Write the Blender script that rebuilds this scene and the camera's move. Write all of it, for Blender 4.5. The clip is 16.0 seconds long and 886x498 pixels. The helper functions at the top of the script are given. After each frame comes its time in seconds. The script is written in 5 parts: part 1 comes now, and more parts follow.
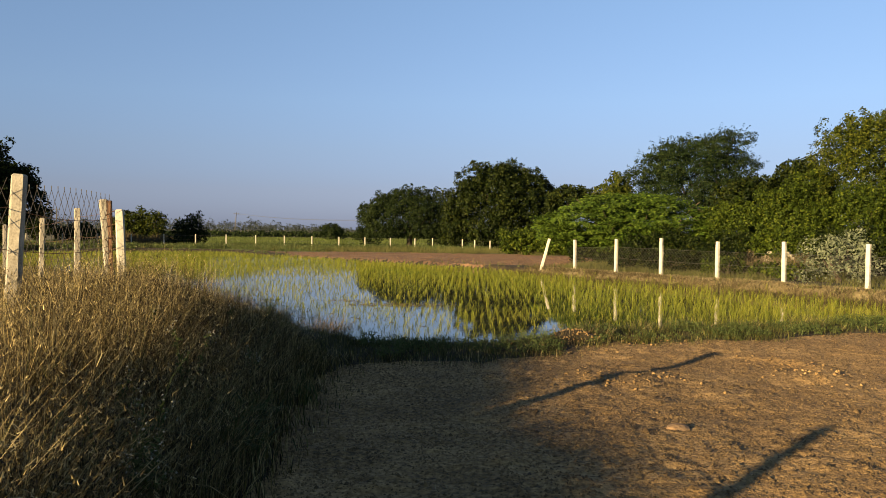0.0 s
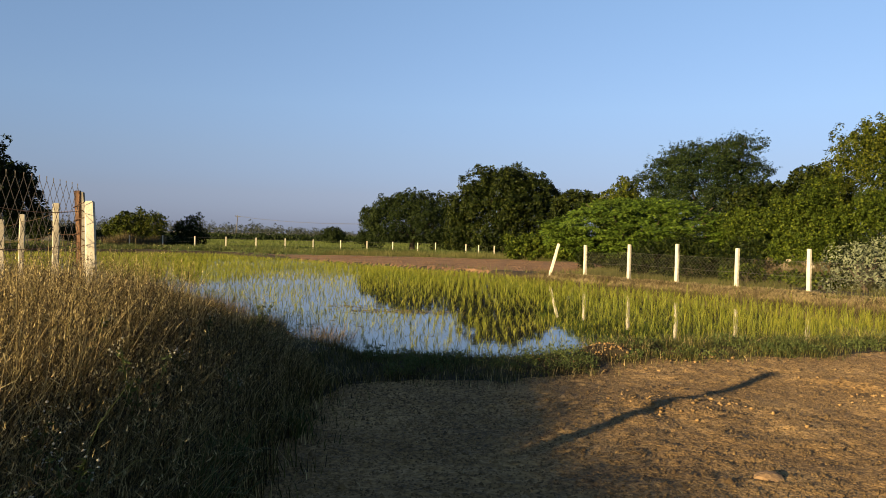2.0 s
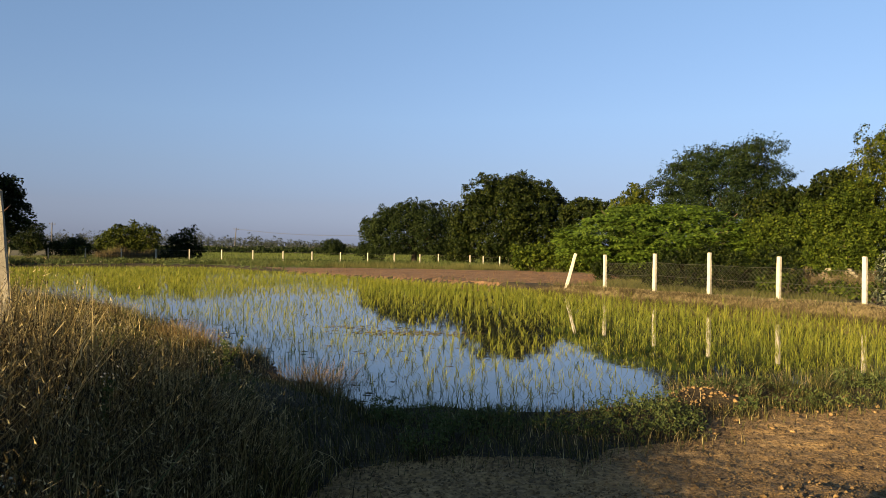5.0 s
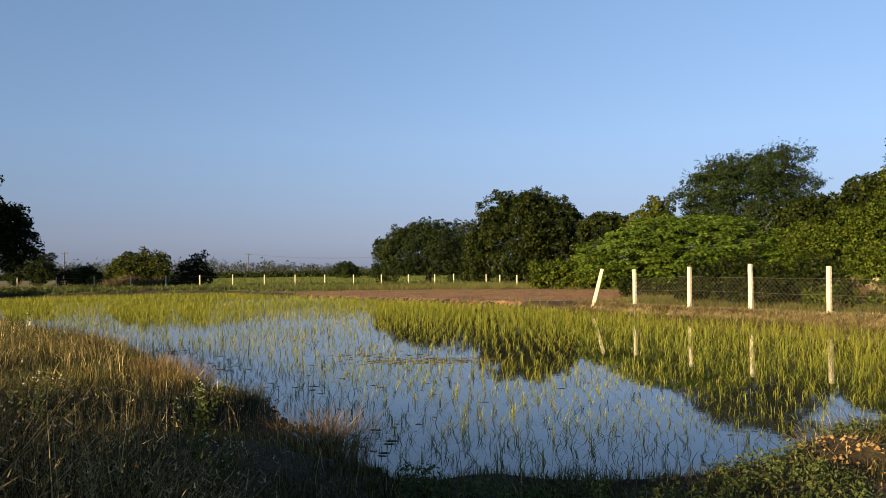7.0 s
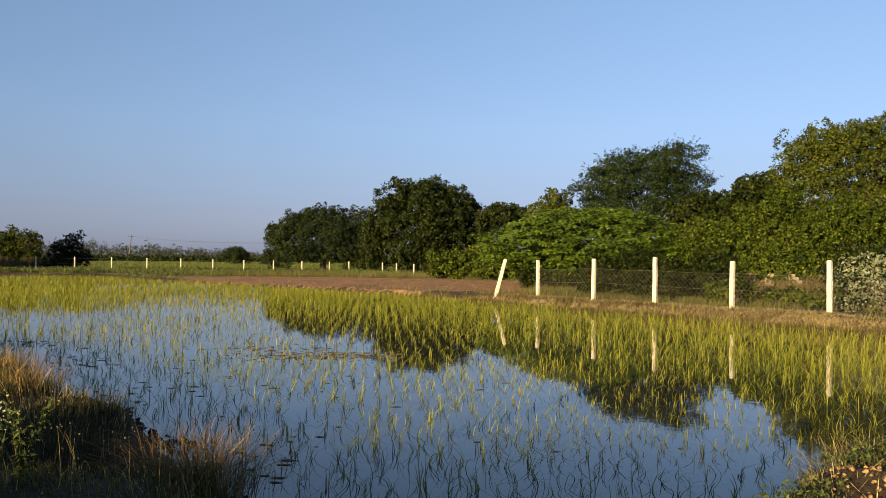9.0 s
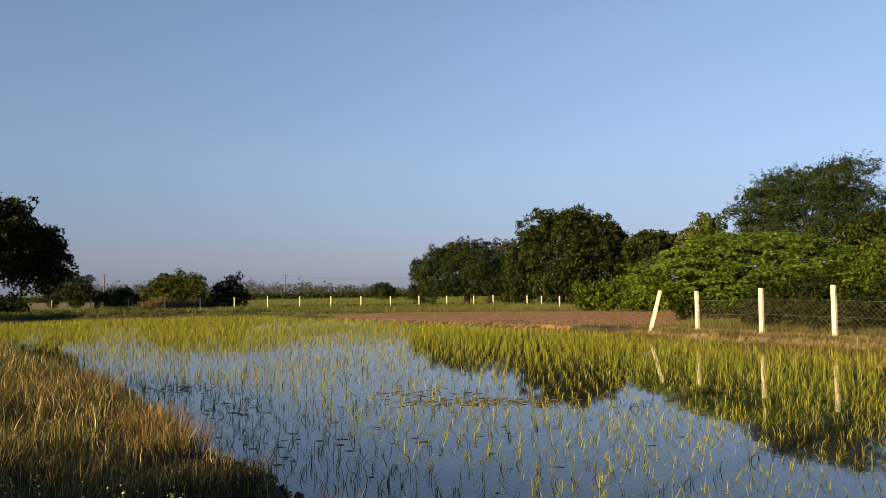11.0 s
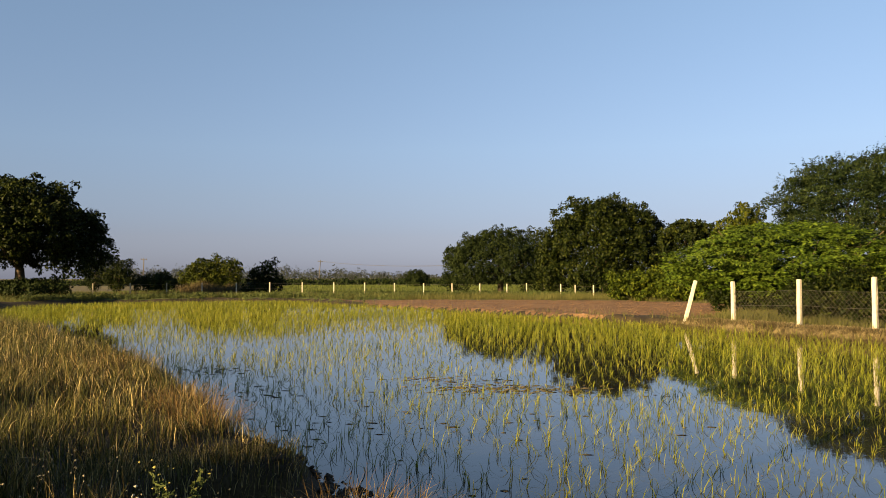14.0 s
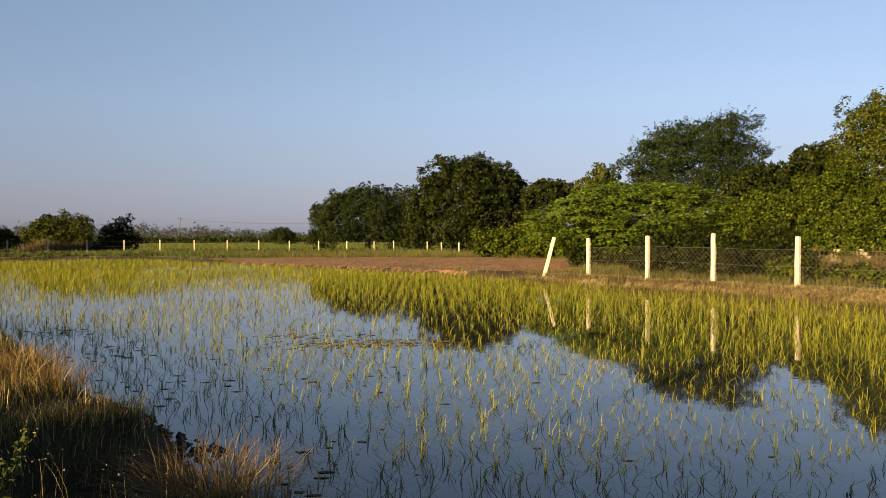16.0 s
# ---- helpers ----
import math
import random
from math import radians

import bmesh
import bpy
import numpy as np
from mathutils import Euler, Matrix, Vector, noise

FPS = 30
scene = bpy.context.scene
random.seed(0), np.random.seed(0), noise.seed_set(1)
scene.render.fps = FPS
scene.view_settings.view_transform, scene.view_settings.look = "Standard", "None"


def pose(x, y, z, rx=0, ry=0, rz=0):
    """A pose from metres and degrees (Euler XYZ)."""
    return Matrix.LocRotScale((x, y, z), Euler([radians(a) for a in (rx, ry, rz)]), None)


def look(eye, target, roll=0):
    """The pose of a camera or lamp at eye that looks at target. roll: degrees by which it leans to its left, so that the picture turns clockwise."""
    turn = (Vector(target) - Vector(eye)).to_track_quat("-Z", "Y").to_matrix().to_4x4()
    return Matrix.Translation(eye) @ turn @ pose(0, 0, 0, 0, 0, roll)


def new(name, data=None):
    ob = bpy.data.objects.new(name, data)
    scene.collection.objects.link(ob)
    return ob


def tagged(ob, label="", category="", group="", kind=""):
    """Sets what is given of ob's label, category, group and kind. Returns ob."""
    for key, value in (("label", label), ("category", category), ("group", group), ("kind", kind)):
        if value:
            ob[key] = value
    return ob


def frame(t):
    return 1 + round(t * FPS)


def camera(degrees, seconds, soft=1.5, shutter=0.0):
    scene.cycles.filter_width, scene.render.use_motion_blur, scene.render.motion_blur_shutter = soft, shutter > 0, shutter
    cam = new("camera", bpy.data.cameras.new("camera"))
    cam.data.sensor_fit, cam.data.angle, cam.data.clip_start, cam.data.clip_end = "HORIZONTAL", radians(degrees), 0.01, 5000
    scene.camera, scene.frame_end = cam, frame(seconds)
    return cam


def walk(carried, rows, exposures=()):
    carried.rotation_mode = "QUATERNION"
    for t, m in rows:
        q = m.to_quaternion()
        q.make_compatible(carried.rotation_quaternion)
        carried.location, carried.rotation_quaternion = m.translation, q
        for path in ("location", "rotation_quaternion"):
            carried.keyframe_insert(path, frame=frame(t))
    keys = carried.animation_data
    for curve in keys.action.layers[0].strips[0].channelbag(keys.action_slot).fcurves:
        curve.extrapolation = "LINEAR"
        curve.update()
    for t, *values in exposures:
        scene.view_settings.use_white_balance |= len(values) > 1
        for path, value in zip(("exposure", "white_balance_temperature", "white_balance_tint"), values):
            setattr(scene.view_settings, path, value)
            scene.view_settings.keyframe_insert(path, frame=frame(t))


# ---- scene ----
cam = camera(58.8, 16.0, soft=0.7)
PATH = [
    (0, (0.927, 0.428, 1.996), (0.858, 2.426, 1.951), 0.6),
    (0.5, (0.876, 0.693, 1.979), (0.76, 2.689, 1.948), 0.2),
    (1, (0.835, 0.983, 1.966), (0.683, 2.977, 1.931), 0.6),
    (1.5, (0.771, 1.372, 1.965), (0.724, 3.371, 1.936), 1.3),
    (2, (0.701, 1.738, 1.919), (0.628, 3.736, 1.887), 1.2),
    (2.5, (0.609, 2.166, 1.91), (0.524, 4.163, 1.861), 1.7),
    (3, (0.523, 2.639, 1.922), (0.498, 4.638, 1.871), 0.8),
    (3.5, (0.449, 3.105, 1.909), (0.386, 5.104, 1.863), 0.7),
    (4, (0.402, 3.521, 1.89), (0.332, 5.519, 1.842), 0.8),
    (4.5, (0.32, 3.958, 1.907), (0.317, 5.958, 1.894), 0.5),
    (5, (0.291, 4.438, 1.868), (0.217, 6.437, 1.865), 0.7),
    (5.2, (0.261, 4.615, 1.86), (0.164, 6.612, 1.863), 1.1),
    (7.5, (-0.046, 6.636, 1.788), (-0.152, 8.632, 1.861), -0.9),
    (8, (-0.087, 7.018, 1.788), (-0.198, 9.013, 1.882), 0.5),
    (8.5, (-0.179, 7.387, 1.755), (-0.173, 9.386, 1.822), 1.4),
    (9, (-0.242, 7.652, 1.742), (-0.08, 9.646, 1.763), 0.6),
    (9.5, (-0.298, 8.054, 1.794), (-0.292, 10.054, 1.828), -0.2),
    (10, (-0.382, 8.374, 1.845), (-0.55, 10.364, 1.945), -1.0),
    (10.2, (-0.39, 8.455, 1.852), (-0.594, 10.443, 1.951), -1.0),
    (12.3, (-0.317, 8.461, 1.866), (-0.436, 10.455, 1.974), 0.4),
    (12.5, (-0.313, 8.456, 1.863), (-0.404, 10.451, 1.969), 0.3),
    (13, (-0.312, 8.455, 1.854), (-0.443, 10.449, 1.947), 0.3),
    (13.5, (-0.332, 8.453, 1.846), (-0.589, 10.435, 1.93), -0.1),
    (14, (-0.335, 8.448, 1.845), (-0.619, 10.426, 1.917), -0.2),
    (14.5, (-0.331, 8.453, 1.83), (-0.577, 10.437, 1.88), 0.1),
    (15, (-0.334, 8.456, 1.826), (-0.528, 10.447, 1.859), 0.1),
    (15.5, (-0.302, 8.476, 1.808), (-0.394, 10.474, 1.807), 0.0),
    (16, (-0.245, 8.479, 1.8), (-0.196, 10.478, 1.764), -0.2),
]
walk(cam, [(t, look(eye, target, roll)) for t, eye, target, roll in PATH], [(0.0, 1.80, 6700, 19), (5.2, 1.82, 6650, 19), (8.0, 1.80, 6700, 19), (10.2, 1.80, 7050, 21), (12.5, 1.86, 7250, 20), (14.5, 1.92, 7550, 21), (16.0, 1.88, 7800, 23)])

# ---- light ----
SUN_ELEV, SUN_ROT = radians(10.8), radians(219.7)
world = bpy.data.worlds.new("sky")
scene.world = world
world.use_nodes = True
wn = world.node_tree
sky = wn.nodes.new("ShaderNodeTexSky")
sky.sky_type = "NISHITA"
sky.sun_disc = False
sky.sun_elevation, sky.sun_rotation = SUN_ELEV, SUN_ROT
sky.air_density, sky.dust_density, sky.ozone_density = 1.0, 0.2, 4.2
wn.nodes["Background"].inputs["Strength"].default_value = 0.05
haze = wn.nodes.new("ShaderNodeHueSaturation")
haze.inputs["Saturation"].default_value = 0.78
wn.links.new(sky.outputs["Color"], haze.inputs["Color"])
# ground haze: the sky turns a dull lavender towards the horizon all round
way, axes = wn.nodes.new("ShaderNodeTexCoord"), wn.nodes.new("ShaderNodeSeparateXYZ")
layer = wn.nodes.new("ShaderNodeValToRGB")
stops = layer.color_ramp.elements
stops[0].position, stops[0].color = 0.0, (0.40, 0.49, 0.86, 1)
stops[1].position, stops[1].color = 0.32, (0.88, 1.05, 1.08, 1)
for height, tint in ((0.05, (0.60, 0.59, 0.79, 1)), (0.10, (0.70, 0.71, 0.82, 1)), (0.16, (0.79, 0.86, 0.93, 1))):
    stops.new(height).color = tint
dim = wn.nodes.new("ShaderNodeMix")
dim.data_type, dim.blend_type = "RGBA", "MULTIPLY"
dim.inputs[0].default_value = 1.0
wn.links.new(way.outputs["Generated"], axes.inputs[0])
wn.links.new(axes.outputs["Z"], layer.inputs["Fac"])
wn.links.new(haze.outputs["Color"], dim.inputs[6])
wn.links.new(layer.outputs["Color"], dim.inputs[7])
wn.links.new(dim.outputs[2], wn.nodes["Background"].inputs["Color"])
sun_data = bpy.data.lights.new("sun", "SUN")
sun_data.energy, sun_data.angle, sun_data.color = 5.0, radians(0.55), (1.0, 0.79, 0.45)
sun = new("sun", sun_data)
SUN_DIR = Vector((math.sin(SUN_ROT) * math.cos(SUN_ELEV), math.cos(SUN_ROT) * math.cos(SUN_ELEV), math.sin(SUN_ELEV)))
sun.matrix_world = look(SUN_DIR * 120, (0, 0, 0))


# ---- materials ----
ALBEDO = (0.71, 0.70, 0.59)  # one scale for all the paints below


def material(name, colors, rough=0.9, scale=3.0, fine=40.0, bump=0.3, bump_scale=60.0, island=False, translucent=0.0, spec=0.3, stretch=(1, 1, 1), depth=0.02, grain=0.45, own=0.55):
    """Two scales of noise mixed over a list of colours, with relief; island: each blade or leaf takes its own shade."""
    m = bpy.data.materials.new(name)
    m.use_nodes = True
    nt = m.node_tree
    N, L = nt.nodes, nt.links
    bsdf = N["Principled BSDF"]
    bsdf.inputs["Roughness"].default_value = rough
    bsdf.inputs["Specular IOR Level"].default_value = spec
    ramp = N.new("ShaderNodeValToRGB")
    els = ramp.color_ramp.elements
    while len(els) < len(colors):
        els.new(0.5)
    for i, c in enumerate(colors):
        els[i].position = i / (len(colors) - 1) if len(colors) > 1 else 0
        els[i].color = (*(q * k for q, k in zip(c, ALBEDO)), 1)
    co = N.new("ShaderNodeTexCoord")
    mp = N.new("ShaderNodeMapping")
    mp.inputs["Scale"].default_value = stretch
    L.new(co.outputs["Object"], mp.inputs["Vector"])
    n1, n2 = N.new("ShaderNodeTexNoise"), N.new("ShaderNodeTexNoise")
    n1.inputs["Scale"].default_value, n1.inputs["Detail"].default_value = scale, 4
    n2.inputs["Scale"].default_value, n2.inputs["Detail"].default_value = fine, 5
    for n in (n1, n2):
        L.new(mp.outputs["Vector"], n.inputs["Vector"])
    mix = N.new("ShaderNodeMix")
    mix.data_type = "FLOAT"
    mix.inputs[0].default_value = grain
    L.new(n1.outputs["Fac"], mix.inputs[2])
    L.new(n2.outputs["Fac"], mix.inputs[3])
    spread = N.new("ShaderNodeMapRange")
    spread.inputs["From Min"].default_value, spread.inputs["From Max"].default_value = 0.32, 0.68
    L.new(mix.outputs[0], spread.inputs["Value"])
    fac = spread.outputs["Result"]
    if island:
        geo = N.new("ShaderNodeNewGeometry")
        both = N.new("ShaderNodeMix")
        both.data_type = "FLOAT"
        both.inputs[0].default_value = own
        L.new(fac, both.inputs[2])
        L.new(geo.outputs["Random Per Island"], both.inputs[3])
        fac = both.outputs[0]
    L.new(fac, ramp.inputs["Fac"])
    L.new(ramp.outputs["Color"], bsdf.inputs["Base Color"])
    if bump:
        nb = N.new("ShaderNodeTexNoise")
        nb.inputs["Scale"].default_value, nb.inputs["Detail"].default_value = bump_scale, 6
        L.new(mp.outputs["Vector"], nb.inputs["Vector"])
        bp = N.new("ShaderNodeBump")
        bp.inputs["Strength"].default_value, bp.inputs["Distance"].default_value = bump, depth
        L.new(nb.outputs["Fac"], bp.inputs["Height"])
        L.new(bp.outputs["Normal"], bsdf.inputs["Normal"])
    if translucent:
        tr = N.new("ShaderNodeBsdfTranslucent")
        L.new(ramp.outputs["Color"], tr.inputs["Color"])
        ms = N.new("ShaderNodeMixShader")
        ms.inputs[0].default_value = translucent
        L.new(bsdf.outputs[0], ms.inputs[1])
        L.new(tr.outputs[0], ms.inputs[2])
        L.new(ms.outputs[0], N["Material Output"].inputs["Surface"])
    return m


M_DIRT = material("tilled_dirt", [(0.046, 0.028, 0.011), (0.272, 0.169, 0.072), (0.50, 0.328, 0.145)], 0.95, 1.2, 26, 0.6, 42, depth=0.03, grain=0.62)
M_CLOD = material("dry_clod", [(0.04, 0.024, 0.01), (0.16, 0.1, 0.043), (0.31, 0.203, 0.089)], 0.95, 1.5, 40, 0.5, 60, island=True, depth=0.01)
# soil colour taken darker to hold the shade at the foot of the grass
M_BANK = material("bank_soil_grass_shade", [(0.014, 0.01, 0.005), (0.036, 0.026, 0.011), (0.075, 0.056, 0.024)], 0.95, 2, 30, 0.8, 20, depth=0.04)
M_MUD = material("paddy_mud", [(0.022, 0.016, 0.01), (0.045, 0.033, 0.02)], 0.7, 2, 20, 0.5, 12)
M_PLOUGH = material("ploughed_earth", [(0.146, 0.0787, 0.0415), (0.215, 0.122, 0.0641), (0.275, 0.161, 0.0905)], 0.95, 0.4, 5, 1.0, 4, depth=0.15)
M_GREEN = material("green_field", [(0.06, 0.088, 0.014), (0.085, 0.115, 0.019), (0.12, 0.142, 0.027)], 0.95, 0.1, 2, 0.8, 3, depth=0.2)
M_SCRUB = material("scrub_ground", [(0.08, 0.075, 0.03), (0.14, 0.12, 0.05), (0.20, 0.16, 0.08)], 0.95, 0.15, 2.5, 0.8, 3, depth=0.2)
M_CONC = material("whitewashed_concrete", [(0.44, 0.396, 0.326), (0.581, 0.537, 0.466), (0.651, 0.616, 0.554)], 0.85, 6, 60, 0.35, 90, depth=0.006)
M_CONC_OLD = material("weathered_concrete", [(0.21, 0.185, 0.145), (0.37, 0.335, 0.28), (0.48, 0.445, 0.385)], 0.9, 7, 55, 0.5, 70, depth=0.008)
M_WIRE = material("galvanised_wire", [(0.09, 0.085, 0.08), (0.16, 0.15, 0.14)], 0.55, 8, 60, 0, 60)
M_OLDWIRE = material("old_wire", [(0.045, 0.04, 0.036), (0.09, 0.08, 0.07)], 0.7, 8, 60, 0, 60)
M_RUST = material("rusted_iron", [(0.06, 0.032, 0.018), (0.12, 0.062, 0.033), (0.20, 0.12, 0.07)], 0.9, 12, 70, 0.6, 80, depth=0.01)
M_BARK = material("bark", [(0.06, 0.045, 0.03), (0.12, 0.09, 0.065)], 0.95, 3, 25, 0.8, 18, stretch=(1, 1, 0.25), depth=0.05)
M_POLE = material("pole_concrete", [(0.07, 0.065, 0.06), (0.12, 0.115, 0.11)], 0.9, 2, 20, 0.3, 30)
M_RICE = material("rice_leaf", [(0.105, 0.155, 0.013), (0.225, 0.255, 0.024), (0.42, 0.385, 0.05)], 0.6, 0.15, 2, 0, island=True, translucent=0.42)
M_FIELD = material("field_grass", [(0.0638, 0.0723, 0.0187), (0.111, 0.115, 0.0323), (0.187, 0.174, 0.0595)], 0.8, 0.2, 3, 0, island=True, translucent=0.3)
# near-black stops of both grass ramps paint the shade between the stems
M_DRY_GAP_SHADE = material("dry_grass", [(0.004, 0.003, 0.001), (0.034, 0.024, 0.007), (0.25, 0.185, 0.066), (0.92, 0.76, 0.4)], 0.85, 0.7, 5, 0, island=True, translucent=0.2, own=0.88)
M_GRASS_GAP_SHADE = material("bank_grass", [(0.008, 0.013, 0.0015), (0.05, 0.06, 0.009), (0.23, 0.2, 0.05)], 0.75, 0.8, 5, 0, island=True, translucent=0.25, own=0.85)
M_RED = material("rusty_grass", [(0.055, 0.03, 0.01), (0.2, 0.12, 0.038), (0.46, 0.31, 0.13)], 0.85, 2, 9, 0, island=True, translucent=0.3)
M_CROP = material("crop_leaf", [(0.06, 0.085, 0.013), (0.085, 0.115, 0.019), (0.12, 0.14, 0.028)], 0.7, 0.1, 2, 0, island=True, translucent=0.3)
M_WEED = material("weed_leaf", [(0.03, 0.055, 0.012), (0.075, 0.105, 0.024), (0.16, 0.19, 0.052)], 0.7, 2, 9, 0, island=True, translucent=0.3)
M_FLOWER = material("white_flower_head", [(0.2, 0.175, 0.12), (0.34, 0.31, 0.23)], 0.9, 9, 80, 0.3, 100)
M_PETAL = material("white_petal", [(0.36, 0.35, 0.28), (0.6, 0.58, 0.5)], 0.85, 9, 80, 0.2, 100)
M_YELLOW = material("yellow_flower", [(0.22, 0.20, 0.05), (0.34, 0.31, 0.10)], 0.8, 9, 80, 0, 100)
# low ends of the next six leaf ramps paint the shadow inside the crowns
M_NEEM = material("broad_leaf_crown_shade", [(0.0018, 0.0045, 0.001), (0.01, 0.018, 0.003), (0.056, 0.068, 0.011)], 0.55, 0.35, 3, 0, island=True, translucent=0.06, spec=0.06)
M_OLIVE = material("olive_leaf_crown_shade", [(0.003, 0.008, 0.002), (0.013, 0.023, 0.006), (0.042, 0.058, 0.016)], 0.65, 0.35, 3, 0, island=True, translucent=0.06, spec=0.06)
M_THORN = material("thorn_leaf_crown_shade", [(0.0028, 0.007, 0.0025), (0.014, 0.028, 0.009), (0.06, 0.082, 0.027)], 0.65, 0.4, 3, 0, island=True, translucent=0.1, spec=0.06)
M_FEATHER = material("feathery_leaf", [(0.009, 0.024, 0.003), (0.056, 0.1, 0.011), (0.145, 0.195, 0.028)], 0.65, 0.4, 3, 0, island=True, translucent=0.12, spec=0.06)
M_LIME = material("yellow_green_leaf", [(0.004, 0.009, 0.0015), (0.03, 0.044, 0.005), (0.13, 0.14, 0.018)], 0.6, 0.35, 3, 0, island=True, translucent=0.12, spec=0.06)
M_GOLD = material("golden_green_leaf", [(0.005, 0.01, 0.0015), (0.037, 0.06, 0.006), (0.15, 0.175, 0.02)], 0.6, 0.35, 3, 0, island=True, translucent=0.15, spec=0.06)
M_GREY = material("grey_green_leaf", [(0.08, 0.1, 0.055), (0.155, 0.18, 0.11), (0.27, 0.295, 0.2)], 0.8, 1, 6, 0, island=True, translucent=0.2)
M_DRYBUSH = material("dry_brush", [(0.055, 0.041, 0.02), (0.11, 0.085, 0.04), (0.21, 0.165, 0.085)], 0.9, 1, 6, 0, island=True, translucent=0.2)
# distance haze is mixed into this leaf colour as a blue-grey tint
M_FAR_HAZE = material("far_foliage_haze_tint", [(0.014, 0.022, 0.02), (0.024, 0.033, 0.028), (0.037, 0.046, 0.037)], 0.9, 0.05, 0.8, 0, island=True)
M_FLOAT = material("floating_debris", [(0.03, 0.025, 0.013), (0.085, 0.068, 0.032), (0.2, 0.155, 0.07)], 0.9, 4, 30, 0.5, 30, island=True)
M_STRAW = material("dead_straw", [(0.187, 0.14, 0.068), (0.289, 0.23, 0.119), (0.408, 0.332, 0.196)], 0.9, 1, 6, 0, island=True)
M_STRAWSOIL = material("straw_covered_soil", [(0.102, 0.0765, 0.034), (0.17, 0.132, 0.0638), (0.255, 0.204, 0.111)], 0.95, 1.5, 12, 0.8, 14, depth=0.05)
M_BRICK = material("old_red_brick", [(0.09, 0.06, 0.042), (0.19, 0.145, 0.105), (0.32, 0.27, 0.205)], 0.95, 5, 30, 0.7, 30, depth=0.02)
M_PLASTER = material("pale_plaster", [(0.1, 0.085, 0.055), (0.24, 0.21, 0.16), (0.42, 0.385, 0.32)], 0.95, 5, 25, 0.6, 20, depth=0.02)
M_STONE = material("stone", [(0.20, 0.125, 0.07), (0.29, 0.19, 0.11)], 0.9, 6, 40, 0.6, 40)


def water_material():
    m = bpy.data.materials.new("paddy_water")
    m.use_nodes = True
    N, L = m.node_tree.nodes, m.node_tree.links
    b = N["Principled BSDF"]
    b.inputs["Base Color"].default_value = (0.020, 0.019, 0.017, 1)
    b.inputs["Roughness"].default_value = 0.02
    b.inputs["IOR"].default_value = 1.40
    co = N.new("ShaderNodeTexCoord")
    ns = N.new("ShaderNodeTexNoise")
    ns.inputs["Scale"].default_value, ns.inputs["Detail"].default_value = 5.0, 3
    bp = N.new("ShaderNodeBump")
    bp.inputs["Strength"].default_value, bp.inputs["Distance"].default_value = 0.05, 0.01
    L.new(co.outputs["Object"], ns.inputs["Vector"])
    L.new(ns.outputs["Fac"], bp.inputs["Height"])
    L.new(bp.outputs["Normal"], b.inputs["Normal"])
    return m


M_WATER = water_material()


# ---- mesh helpers ----
def fast_mesh(name, verts, tris, mats, mat_index=None, smooth=False):
    """A mesh from arrays of corners and triangles."""
    me = bpy.data.meshes.new(name)
    verts, tris = np.asarray(verts, np.float32), np.asarray(tris, np.int32)
    me.vertices.add(len(verts))
    me.vertices.foreach_set("co", verts.ravel())
    me.loops.add(tris.size)
    me.loops.foreach_set("vertex_index", tris.ravel())
    me.polygons.add(len(tris))
    me.polygons.foreach_set("loop_start", np.arange(0, tris.size, 3, dtype=np.int32))
    for m in mats if isinstance(mats, (list, tuple)) else [mats]:
        me.materials.append(m)
    if mat_index is not None:
        me.polygons.foreach_set("material_index", np.asarray(mat_index, np.int32))
    if smooth:
        me.polygons.foreach_set("use_smooth", np.ones(len(tris), bool))
    me.update(calc_edges=True)
    return me


def under(ob, parent):
    ob.parent = parent
    return ob


def hash2(ix, iy, seed):
    n = (ix.astype(np.int64) * 374761393 + iy.astype(np.int64) * 668265263 + seed * 1274126177) & 0xFFFFFFFF
    n = ((n ^ (n >> 13)) * 1274126177) & 0xFFFFFFFF
    return ((n ^ (n >> 16)) & 0xFFFF) / 65535.0


def vnoise(x, y, seed=0):
    """Smooth value noise, 0 to 1, over arrays."""
    ix, iy = np.floor(x), np.floor(y)
    fx, fy = x - ix, y - iy
    fx, fy = fx * fx * (3 - 2 * fx), fy * fy * (3 - 2 * fy)
    a, b = hash2(ix, iy, seed), hash2(ix + 1, iy, seed)
    c, d = hash2(ix, iy + 1, seed), hash2(ix + 1, iy + 1, seed)
    return (a * (1 - fx) + b * fx) * (1 - fy) + (c * (1 - fx) + d * fx) * fy


def smooth01(t):
    t = np.clip(t, 0, 1)
    return t * t * (3 - 2 * t)


def inside(px, py, poly):
    out = np.zeros(px.shape, bool)
    for (x0, y0), (x1, y1) in zip(poly, poly[1:] + poly[:1]):
        cross = (y0 > py) != (y1 > py)
        out ^= cross & (px < (x1 - x0) * (py - y0) / ((y1 - y0) or 1e-9) + x0)
    return out


def outline_distance(px, py, poly):
    """Metres to a polygon's outline, negative inside."""
    best = np.full(px.shape, 1e9)
    for (x0, y0), (x1, y1) in zip(poly, poly[1:] + poly[:1]):
        dx, dy = x1 - x0, y1 - y0
        t = np.clip(((px - x0) * dx + (py - y0) * dy) / (dx * dx + dy * dy), 0, 1)
        best = np.minimum(best, np.hypot(px - x0 - t * dx, py - y0 - t * dy))
    return np.where(inside(px, py, poly), -best, best)


